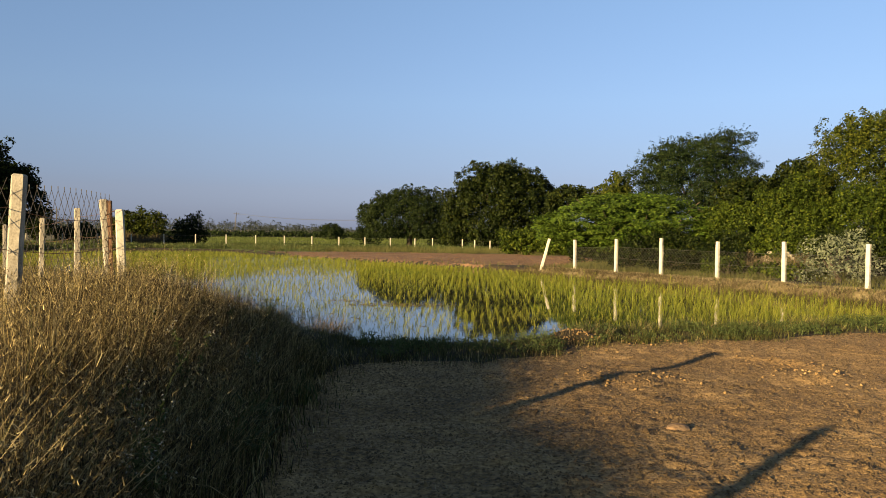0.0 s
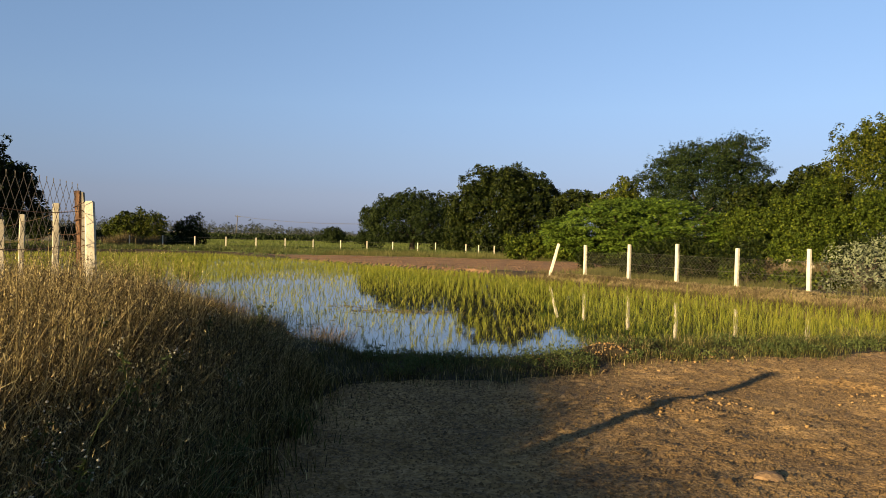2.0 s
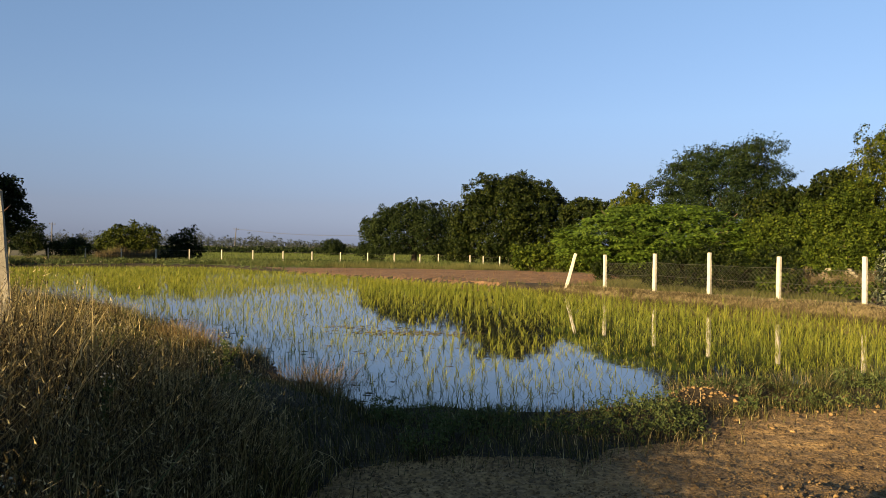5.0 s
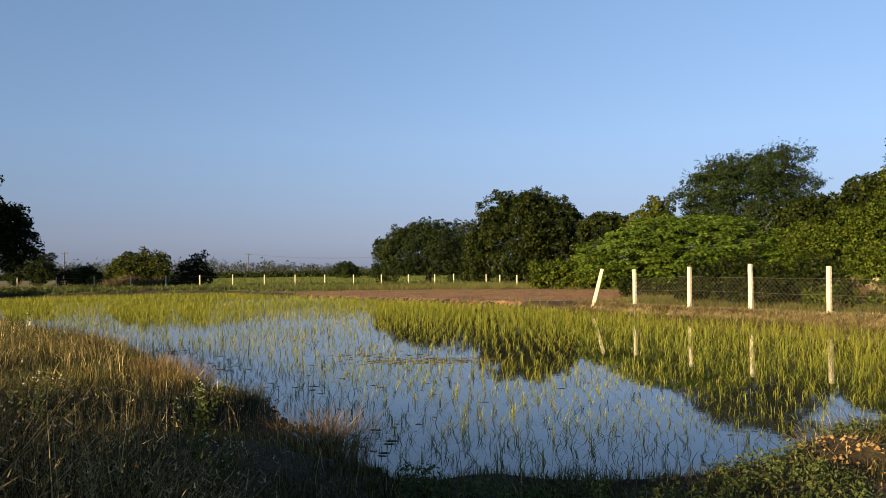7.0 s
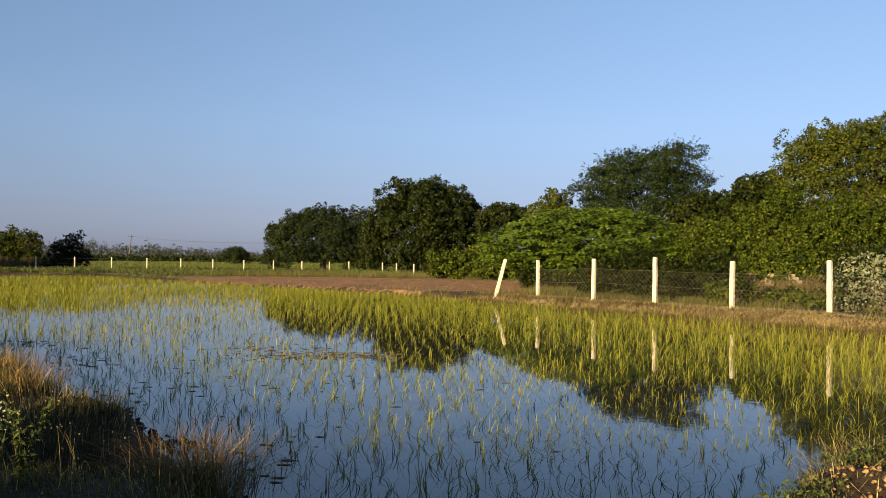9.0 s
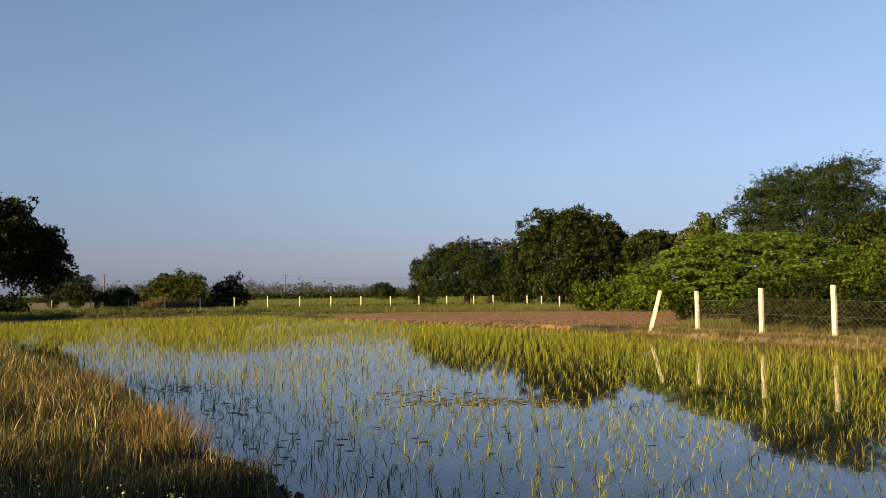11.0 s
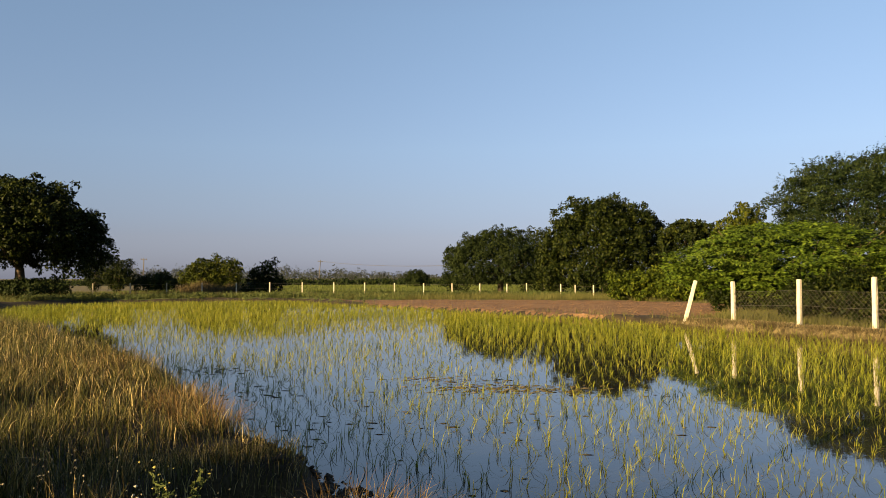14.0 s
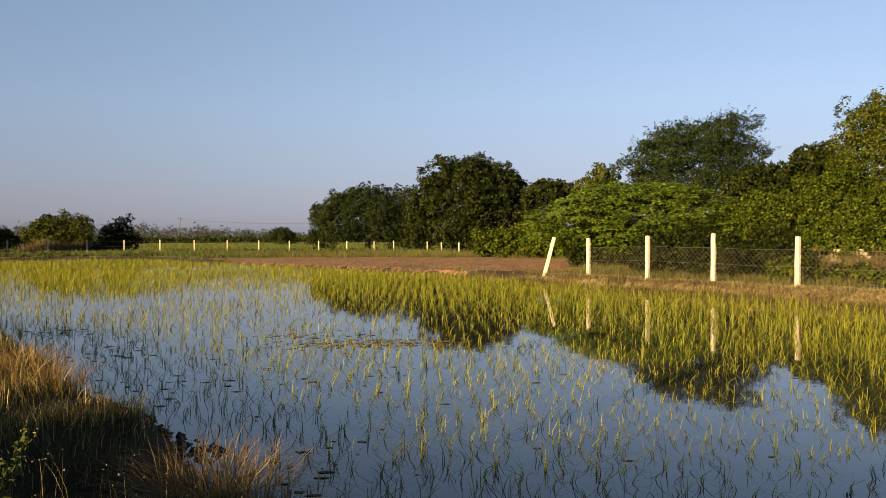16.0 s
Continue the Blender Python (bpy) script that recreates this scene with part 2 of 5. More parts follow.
# ---- plan ----
PADDY = [(-0.9, 12.2), (-0.3, 11.75), (0.6, 11.6), (1.5, 11.9), (2.2, 12.4), (3.0, 13.0), (4.2, 13.6), (6, 14.3), (8, 15.2), (12, 17.2), (15.3, 19.0),
         (12.3, 24.0), (10.6, 26.9), (9.1, 29.5), (7.6, 31.7), (6.2, 34.0), (4.8, 36.7), (3.2, 39.6), (-3, 47), (-9, 54.5), (-14.5, 61), (-20, 68),
         (-27, 67), (-34, 63), (-36, 56), (-33, 50), (-27, 42.5), (-20, 35.5), (-15.5, 30.5), (-10.0, 24.3), (-6.6, 20.6), (-4.6, 17.8),
         (-3.3, 16.1), (-2.75, 15.5), (-2.15, 15.0), (-1.85, 14.5), (-2.1, 13.9), (-2.4, 13.5), (-2.55, 12.9), (-2.2, 12.5), (-1.75, 12.7), (-1.55, 13.3), (-1.05, 13.1)]
PLOUGHED = [(5.5, 39.6), (3.6, 40.6), (-2.6, 47.9), (-8.6, 55.4), (-14.1, 61.9), (-18, 66.5), (-9, 69), (5, 67), (10, 60), (9, 50)]
EDGE_X = [-30, -0.6, -0.5, 0.07, 0.72, 1.42, 1.9, 2.7, 3.5, 4.9, 6, 8, 14, 30]
EDGE_Y = [9.0, 9.1, 9.3, 9.6, 9.9, 10.2, 10.6, 11.4, 11.8, 12.3, 12.9, 13.7, 16.2, 24]
LEFT_Y = [-40, 2, 5.1, 6.6, 8.1, 9.3]
LEFT_X = [-0.4, -0.3, -0.3, -0.45, -0.58, -0.55]


def dirt_depth(x, y):
    """Metres that a place lies inside the tilled plot, negative outside."""
    wob = 0.45 * (vnoise(x * 1.1, y * 1.1, 5) - 0.5) + 0.35 * (vnoise(x * 3.7, y * 3.7, 6) - 0.5)
    return np.minimum(x - np.interp(y, LEFT_Y, LEFT_X), (np.interp(x, EDGE_X, EDGE_Y) - y) * 0.9) + wob


def fence_side(x, y):
    """Metres behind the line of the white post fence, negative on the water side."""
    return (x - 8.6) * 0.866 + (y - 32.3) * 0.5


def ground_z(x, y, fine=True):
    x, y = np.asarray(x, float), np.asarray(y, float)
    d = outline_distance(x, y, PADDY)
    z = np.interp(y, [0, 18, 28, 40, 62, 76, 100], [0.42, 0.42, 0.34, 0.26, 0.12, 0.05, 0.0])
    dd = dirt_depth(x, y)
    left = smooth01((np.interp(y, LEFT_Y, LEFT_X) - x) / 1.8) * smooth01((15 - y) / 4)
    z = z + 0.22 * left + 0.05 * smooth01(-dd / 0.6) * (y < 22) * (x > -1)
    z = z + 0.06 * (vnoise(x * 0.5, y * 0.5, 2) - 0.5)
    if fine:
        near = (dd > -0.3) & (y < 20)
        rough = smooth01((dd + 0.2) / 0.5) * near
        clod = 0.035 * (vnoise(x * 2.6, y * 2.6, 7) - 0.5) + 0.022 * np.abs(2 * vnoise(x * 4.2, y * 5.5, 8) - 1) + 0.017 * np.abs(2 * vnoise(x * 9, y * 11, 9) - 1)
        clod = clod - 0.02
        bumpy = 0.06 * np.exp(-(((x - 2.55) / 0.55) ** 2 + ((y - 8.95) / 0.4) ** 2)) + 0.04 * np.exp(-(((x - 2.05) / 0.3) ** 2 + ((y - 8.3) / 0.35) ** 2))
        ring = np.hypot((x - 4.35) / 0.75, (y - 9.75) / 0.75)
        bumpy = bumpy + 0.06 * np.exp(-((ring - 1) / 0.22) ** 2) * smooth01(x - 3.9)
        bumpy = bumpy - 0.30 * np.exp(-(((x - 3.25) / 0.2) ** 2 + ((y - 12.05) / 0.2) ** 2))
        bumpy = bumpy + 0.11 * np.exp(-(((x - 2.45) / 0.4) ** 2 + ((y - 11.75) / 0.25) ** 2))
        z = z + rough * clod + bumpy
        z = z + np.where(near, 0, 0.06 * (vnoise(x * 2.3, y * 2.3, 4) - 0.5))
        field = inside(x, y, PLOUGHED)
        z = z + field * 0.10 * (vnoise(x * 1.6, y * 1.6, 11) - 0.5)
    z = z + 0.22 * np.exp(-(((d - 1.1) / 0.6) ** 2)) * smooth01((y - 42) / 8) * smooth01((-13 - x) / 6) * (0.7 + 0.6 * vnoise(x * 0.9, y * 0.9, 23))
    edge = smooth01((d + 0.15 + 0.3 * (vnoise(x * 2, y * 2, 3) - 0.5)) / 0.65)
    return -0.14 + (z + 0.14) * edge


def spaced(*stretches):
    """Grid lines: stretches of (from, to, step)."""
    out = []
    for a, b, s in stretches:
        out.append(np.linspace(a, b, max(2, int(round((b - a) / s)) + 1))[:-1])
    return np.concatenate(out + [[stretches[-1][1]]])


def build_ground():
    xs = spaced((-2600, -600, 400), (-600, -120, 60), (-120, -40, 8), (-40, -9, 0.9), (-9, -1.2, 0.3), (-1.2, 6.5, 0.038), (6.5, 16, 0.2), (16, 40, 0.9), (40, 120, 8), (120, 600, 60), (600, 2600, 400))
    ys = spaced((-600, -120, 60), (-120, -20, 8), (-20, 1, 0.8), (1, 4, 0.15), (4, 13.6, 0.038), (13.6, 20, 0.2), (20, 44, 0.25), (44, 80, 0.6), (80, 130, 5), (130, 600, 40), (600, 4200, 450))
    X, Y = np.meshgrid(xs, ys)
    Z = ground_z(X, Y)
    nx, ny = len(xs), len(ys)
    verts = np.stack([X.ravel(), Y.ravel(), Z.ravel()], 1)
    i = (np.arange(ny - 1)[:, None] * nx + np.arange(nx - 1)[None]).ravel()
    tris = np.concatenate([np.stack([i, i + 1, i + nx + 1], 1), np.stack([i, i + nx + 1, i + nx], 1)])
    c = verts[tris].mean(1)
    cx, cy = c[:, 0], c[:, 1]
    d = outline_distance(cx, cy, PADDY)
    idx = np.full(len(tris), 5)
    idx[(cy > 78 + 6 * (vnoise(cx * 0.05, cy * 0.05, 1) - 0.5)) & (cx > -62) & (cx < 6) & (cy < 190)] = 4
    idx[inside(cx, cy, PLOUGHED)] = 3
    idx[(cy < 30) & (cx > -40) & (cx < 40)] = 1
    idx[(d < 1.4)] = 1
    idx[(dirt_depth(cx, cy) > 0) & (cy < 22) & (cy > -300)] = 0
    idx[(np.abs(fence_side(cx, cy) + 0.35) < 0.45 + 0.6 * (vnoise(cx * 1.5, cy * 1.5, 12) - 0.5)) & (cy > 20) & (cy < 39.5)] = 6
    idx[(cy > 60) & (cx < -16) & (cx > -62) & (d > 0.8) & (cy < 80)] = 4
    idx[(d > -0.3) & (fence_side(cx, cy) > -2.4) & (fence_side(cx, cy) < 0.4) & (cy > 19) & (cy < 39.5)] = 6
    idx[(d < 0.8) & (cy > 41)] = 1
    idx[(d > 0.3) & (d < 1.5) & (cy > 42) & (cx > -13)] = 3
    idx[d < -0.3] = 2
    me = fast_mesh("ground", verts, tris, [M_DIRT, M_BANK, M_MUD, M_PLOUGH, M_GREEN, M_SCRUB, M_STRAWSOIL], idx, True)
    return tagged(new("ground", me), "dry tilled brown soil, grassy banks and far fields", "ground", kind="structure")


ground = build_ground()


def build_water():
    bm = bmesh.new()
    cx, cy = -8.0, 38.0
    ring = []
    for x, y in PADDY:
        r = math.hypot(x - cx, y - cy)
        ring.append(bm.verts.new((x + (x - cx) / r * 0.5, y + (y - cy) / r * 0.5, 0)))
    face = bm.faces.new(ring)
    bmesh.ops.triangulate(bm, faces=[face])
    me = bpy.data.meshes.new("water")
    bm.to_mesh(me)
    me.materials.append(M_WATER)
    return tagged(new("water", me), "still shallow paddy water mirroring the sky and trees", "water", kind="structure")


build_water()


# ---- grass and rice ----
def ribbons(rng, base, h, lean, w, rows=(0.0, 0.5), tipdrop=0.25, az=None):
    """Bent tapering blades: base places, heights, leans (share of the height) and widths."""
    n = len(base)
    az = rng.uniform(0, 2 * np.pi, n) if az is None else az
    face = az + np.pi / 2 + rng.normal(0, 0.5, n)
    out = np.stack([np.cos(az), np.sin(az)], 1)
    side = np.stack([np.cos(face), np.sin(face)], 1)
    cols = []
    for k, s in enumerate((*rows, 1.0)):
        off = (lean * h * s**1.7)[:, None] * out
        z = h * (s - tipdrop * lean * s**3)
        p = np.concatenate([base[:, :2] + off, (base[:, 2] + z)[:, None]], 1)
        if s < 1.0:
            wid = (w * (1.0 - 0.45 * s) * 0.5)[:, None] * side
            for sign in (-1, 1):
                q = p.copy()
                q[:, :2] += sign * wid
                cols.append(q)
        else:
            cols.append(p)
    per = len(cols)
    verts = np.stack(cols, 1).reshape(-1, 3)
    t = []
    for k in range(len(rows) - 1):
        t += [(2 * k, 2 * k + 1, 2 * k + 3), (2 * k, 2 * k + 3, 2 * k + 2)]
    t.append((per - 3, per - 2, per - 1))
    tris = (np.arange(n)[:, None, None] * per + np.array(t)[None]).reshape(-1, 3)
    return verts, tris


def joined(pieces):
    vs, ts, base = [], [], 0
    for v, t in pieces:
        vs.append(v)
        ts.append(t + base)
        base += len(v)
    return np.concatenate(vs), np.concatenate(ts)


def scatter(rng, x0, x1, y0, y1, per_m2):
    n = int((x1 - x0) * (y1 - y0) * per_m2)
    return rng.uniform(x0, x1, n), rng.uniform(y0, y1, n)


def stuff(name, mesh, label, category):
    return tagged(new(name, mesh), label, category, kind="stuff")


def build_rice():
    """Seedlings in clumps: thick beside the post fence and in one block far to the left, thinning to open water between."""
    rng = np.random.default_rng(11)
    pieces = []
    for y0, y1, gap, blades, high, width, rows in ((11, 21, 0.185, 6.5, 0.30, 0.0075, (0.0, 0.35, 0.7)), (21, 33, 0.245, 5.6, 0.29, 0.0108, (0.0, 0.4, 0.75)), (33, 48, 0.245, 5.6, 0.29, 0.0125, (0.0, 0.5)), (48, 70, 0.32, 4.5, 0.28, 0.024, (0.0,))):
        gx, gy = np.meshgrid(np.arange(-38, 17, gap), np.arange(y0, y1, gap))
        gx, gy = gx.ravel() + rng.normal(0, gap * 0.18, gx.size), gy.ravel() + rng.normal(0, gap * 0.18, gx.size)
        d = outline_distance(gx, gy, PADDY)
        thick = vnoise(gx * 0.35, gy * 0.35, 21)
        bare = np.exp(-(((gx + 2.4) / 2.4) ** 2 + ((gy - 16.0) / 2.8) ** 2))
        right = smooth01((gx + 0.55 * (gy - 26) - 1.2) / 3)
        block = smooth01((-8.7 - gx + 0.8 * (thick - 0.5)) / 0.8) * smooth01((gx + 12.6) / 0.8) * smooth01((gy - 30.5 - 2 * thick) / 2)
        dense = np.maximum(right, np.maximum(0.85 * smooth01((gy - 34 + 5 * thick) / 22), block))
        keep = (d < -0.25 + 0.65 * (gy > 19) * (gx > -14) * rng.random(gx.size)) & (rng.random(gx.size) < 0.70 + 0.08 * smooth01((gy - 22) / 6) + 0.28 * thick - 0.42 * bare + 0.4 * dense)
        gx, gy, thick, dense = gx[keep], gy[keep], thick[keep], dense[keep]
        vigor = (0.68 + 0.32 * dense) * (0.75 + 0.45 * thick) * np.interp(gy, [12, 20, 32], [0.95, 1.0, 1.1])
        n = np.maximum(2, (blades * (0.72 + 0.25 * dense + 0.3 * smooth01((gy - 28) / 16)) * rng.uniform(0.5, 1.3, gx.size)).astype(int))
        who = np.repeat(np.arange(gx.size), n)
        base = np.stack([gx[who] + rng.normal(0, 0.014, who.size), gy[who] + rng.normal(0, 0.014, who.size), np.maximum(ground_z(gx, gy, False) - 0.02, -0.03)[who]], 1)
        h = high * vigor[who] * rng.uniform(0.5, 1.2, who.size)
        az = rng.vonmises(-0.3, 0.5, gx.size)[who] + rng.normal(0, 0.9, who.size)
        pieces.append(ribbons(rng, base, h, rng.uniform(0.1, 1.3, who.size), width * rng.uniform(0.7, 1.25, who.size), rows, 0.4, az))
    v, t = joined(pieces)
    stuff("rice_seedlings", fast_mesh("rice_seedlings", v, t, M_RICE), "yellow-green young rice plants in rows standing in water", "rice")


build_rice()


def grass_height(x, y):
    """How high the bank's grass stands: tall along the left fence, short on the bund."""
    left = np.interp(y, LEFT_Y, LEFT_X) - x
    slope = np.interp(left, [-0.1, 0.1, 0.6, 1.1, 1.8, 2.6, 6], [0.12, 0.28, 0.68, 0.98, 1.02, 0.95, 0.88])
    wall = np.interp(left, [-0.1, 0.1, 0.4, 0.9, 1.3, 1.8, 6], [0.30, 0.75, 1.15, 1.26, 1.14, 0.9, 0.8]) * np.interp(y, [0.5, 1.8, 3.0, 4.5], [0.74, 0.78, 0.84, 0.66])
    slope = slope * np.where(left > 1.4, np.interp(y, [4.5, 7.0], [0.7, 1.05]), 1.0)
    behind = smooth01((4.5 - y) / 1.4)
    tall = (slope * (1 - behind) + wall * behind) * smooth01((10.8 + np.interp(left, [0.7, 2.2, 3.2, 4.2], [0, 0.3, 1.6, 3.0]) - y) / 2.0)
    bund = np.interp(x, [-6, -3, -1.5, 0, 2, 5, 12], [0.40, 0.22, 0.13, 0.15, 0.14, 0.14, 0.15])
    lane = (x + 1.5) * 0.769 - (y - 13) * 0.639
    tall = tall * (1 - 0.45 * np.exp(-((lane / 0.4) ** 2)) * smooth01((y - 8) / 1.0)) + 0.45 * np.exp(-(((x + 3.8) / 0.7) ** 2 + ((y - 12.5) / 0.8) ** 2)) + 0.42 * np.exp(-(((x + 5.7) / 1.0) ** 2 + ((y - 14.0) / 0.9) ** 2))
    far = np.interp(y, [13, 18, 25, 30], [0.20, 0.26, 0.34, 0.36]) * smooth01((-2.4 - x) / 1.5)
    return np.maximum(np.maximum(tall, bund * (y > 8.5)), far) * (0.84 + 0.32 * vnoise(x * 1.1, y * 1.1, 31))


def build_bank_grass():
    """Tangled stems in tufts, with feathery seed heads and withered leaves hanging off them."""
    rng = np.random.default_rng(5)
    dry, green = [], []
    for x0, x1, y0, y1, dens, fine in ((-4.2, -0.2, -6, 1, 380, 0), (-3.6, -0.2, 1, 9.2, 1500, 1), (-1.8, -0.2, 2, 9.2, 700, 1), (-8, -3.6, 3, 13, 650, 2), (-3.6, 6.0, 9.2, 14.5, 1800, 1), (6.0, 14, 12, 19, 400, 0), (-9, -1.0, 14.5, 22, 560, 2), (-9, -3.6, 13, 14.5, 560, 2), (-18, -9, 15, 33, 200, 0), (-9, -4.2, -6, 3, 160, 0), (-12, -8, 3, 15, 160, 0)):
        x, y = scatter(rng, x0, x1, y0, y1, dens)
        d = outline_distance(x, y, PADDY)
        dd = dirt_depth(x, y)
        keep = (np.hypot(x - 3.25, y - 12.0) > 0.24) & (np.hypot((x - 2.45) / 1.6, y - 11.7) > 0.22) & (d > 0.08 + 0.5 * np.exp(-(((x + 2.5) / 0.8) ** 2 + ((y - 15.2) / 1.0) ** 2))) & (dd < 0.05 + 0.5 * rng.random(x.size) ** 6) & (vnoise(x * 2.2, y * 2.2, 13) + rng.random(x.size) * np.where(y < 9, 0.7, 0.5) > 0.45)
        x, y = x[keep], y[keep]
        base = np.stack([x, y, ground_z(x, y, False) - 0.02], 1)
        tuft = vnoise(x * 3.6, y * 3.6, 33)
        h = grass_height(x, y) * rng.uniform(0.62, 1.1, x.size) ** np.where(y < 9, 0.7, 1.0)
        h = h * np.where(y < 9, 0.82 + 0.36 * tuft, 0.5 + 0.72 * tuft)
        tall = smooth01((h - 0.25) / 0.5)
        isdry = rng.random(x.size) < np.clip(0.34 + 0.30 * (y < 9.8) + 0.45 * tall + 0.5 * (vnoise(x * 0.8, y * 0.8, 17) - 0.5) - 0.3 * (x > 3), 0.06, 0.95)
        lean = np.minimum(rng.uniform(0.05, 0.8, x.size) * (1 + 0.5 * (rng.random(x.size) < 0.2)), 0.55 / h)
        az = vnoise(x * 1.6, y * 1.6, 34) * 9 + rng.normal(0, 1.3, x.size)
        wid = np.where(y < 9, 1.0, 0.72) * rng.uniform(0.0035, 0.008, x.size) if fine == 1 else rng.uniform(0.004, 0.008, x.size) + 0.002 * (y > 16)
        for want, out in ((isdry, dry), (~isdry, green)):
            out.append(ribbons(rng, base[want], h[want], lean[want], wid[want] * (1.0 if out is dry else 1.3), (0.0, 0.5), 0.25, az[want]))

        def along(pick, s):
            """Places at a share s of the way up the picked stems."""
            run = lean[pick] * h[pick] * s**1.7
            return base[pick] + np.stack([np.cos(az[pick]) * run, np.sin(az[pick]) * run, h[pick] * (s - 0.25 * lean[pick] * s**3)], 1)

        # seed heads: short bristles over the top third of a stem
        heads = np.flatnonzero(isdry & (rng.random(x.size) < (0.7 if fine else 0.3) * tall))
        rep = np.repeat(heads, 8)
        top = along(rep, rng.uniform(0.62, 1.0, rep.size)) + rng.normal(0, 0.010, (rep.size, 3))
        dry.append(ribbons(rng, top, rng.uniform(0.012, 0.036, rep.size), rng.uniform(0.2, 2.2, rep.size), rng.uniform(0.004, 0.008, rep.size), (0.0,)))
        # withered leaves
        leaf = np.flatnonzero((rng.random(x.size) < 0.3) & (h > 0.3))
        low = along(leaf, rng.uniform(0.1, 0.75, leaf.size))
        dry.append(ribbons(rng, low, rng.uniform(0.07, 0.2, leaf.size), rng.uniform(0.6, 2.0, leaf.size), rng.uniform(0.003, 0.007, leaf.size), (0.0, 0.4, 0.75), 0.6))
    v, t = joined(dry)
    stuff("dry_grass", fast_mesh("dry_grass", v, t, M_DRY_GAP_SHADE), "tall straw-brown dry grass covering the bank", "grass")
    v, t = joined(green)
    stuff("green_grass", fast_mesh("green_grass", v, t, M_GRASS_GAP_SHADE), "dull green grass growing through the dry stalks", "grass")


build_bank_grass()


def build_field_grass():
    """Rough grass and weeds along the far banks and fences."""
    rng = np.random.default_rng(6)
    pieces = []
    for x0, x1, y0, y1, dens, high in ((-46, 16, 20, 78, 9, 0.35), (4, 20, 22, 44, 40, 0.30), (-45, 8, 66, 80, 12, 0.6), (-60, -20, 55, 85, 6, 0.7)):
        x, y = scatter(rng, x0, x1, y0, y1, dens)
        d = outline_distance(x, y, PADDY)
        keep = (d > 0.1) & ((d > 2.2) | (y < 46) | (rng.random(x.size) < 0.15)) & ~inside(x, y, PLOUGHED) & (vnoise(x * 0.4, y * 0.4, 3) > 0.3) & ~((np.abs(fence_side(x, y) + 0.4) < 0.75) & (y > 20) & (y < 40) & (rng.random(x.size) < 0.85))
        x, y = x[keep], y[keep]
        base = np.stack([x, y, ground_z(x, y, False) - 0.03], 1)
        rep = np.repeat(np.arange(x.size), 4)
        b = base[rep]
        b[:, :2] += rng.normal(0, 0.12, (rep.size, 2))
        pieces.append(ribbons(rng, b, high * rng.uniform(0.4, 1.2, rep.size), rng.uniform(0.1, 0.8, rep.size), rng.uniform(0.015, 0.035, rep.size), (0.0,)))
    v, t = joined(pieces)
    stuff("field_grass", fast_mesh("field_grass", v, t, M_FIELD), "rough olive grass along the field banks", "grass")


build_field_grass()


# ---- clods on the tilled soil ----
def lumps(rng, centre, size, flat=0.6, sunk=False):
    """Small faceted lumps: a jittered octahedron each; sunk: only the half above the soil."""
    n = len(centre)
    unit = np.array([(1, 0, 0), (0, 1, 0), (-1, 0, 0), (0, -1, 0), (0, 0, 1), (0, 0, -1)], float)
    v = unit[None] * rng.uniform(0.6, 1.2, (n, 6, 1)) + rng.normal(0, 0.15, (n, 6, 3))
    a = rng.uniform(0, 2 * np.pi, n)
    c, s = np.cos(a)[:, None], np.sin(a)[:, None]
    v = np.stack([v[..., 0] * c - v[..., 1] * s, v[..., 0] * s + v[..., 1] * c, v[..., 2] * flat], -1) * size[:, None, None] + centre[:, None]
    f = np.array([(0, 1, 4), (1, 2, 4), (2, 3, 4), (3, 0, 4), (1, 0, 5), (2, 1, 5), (3, 2, 5), (0, 3, 5)][:4 if sunk else 8])
    return v.reshape(-1, 3), (np.arange(n)[:, None, None] * 6 + f[None]).reshape(-1, 3)


def build_clods():
    rng = np.random.default_rng(8)
    parts = []
    for x0, x1, y0, y1, dens, small, big, power in ((-0.7, 6.5, 4.0, 12.5, 1300, 0.006, 0.011, 2.0), (-0.7, 8.0, 3.6, 13.8, 80, 0.010, 0.020, 2.0), (-0.7, 8.5, 3.0, 13.8, 3, 0.02, 0.03, 3.0), (6.5, 12, 5, 15.5, 350, 0.010, 0.022, 2.0)):
        x, y = scatter(rng, x0, x1, y0, y1, dens)
        keep = (dirt_depth(x, y) > 0.0) & (vnoise(x * 1.7, y * 1.7, 14) + 0.6 * rng.random(x.size) > 0.35)
        x, y = x[keep], y[keep]
        size = small + big * rng.random(x.size) ** power
        parts.append(lumps(rng, np.stack([x, y, ground_z(x, y) - size * 0.1], 1), size, 0.8, True))
    stuff("soil_clods", fast_mesh("soil_clods", *joined(parts), M_CLOD), "crumbled brown clods lying over the tilled soil", "soil")
    x, y = scatter(rng, -19, 10, 40, 69, 14)
    keep = inside(x, y, PLOUGHED)
    x, y = x[keep], y[keep]
    size = 0.018 + 0.03 * rng.random(x.size) ** 2
    v, t = lumps(rng, np.stack([x, y, ground_z(x, y) + size * 0.2], 1), size)
    stuff("plough_clods", fast_mesh("plough_clods", v, t, M_PLOUGH), "reddish clods of the ploughed field", "soil")


build_clods()


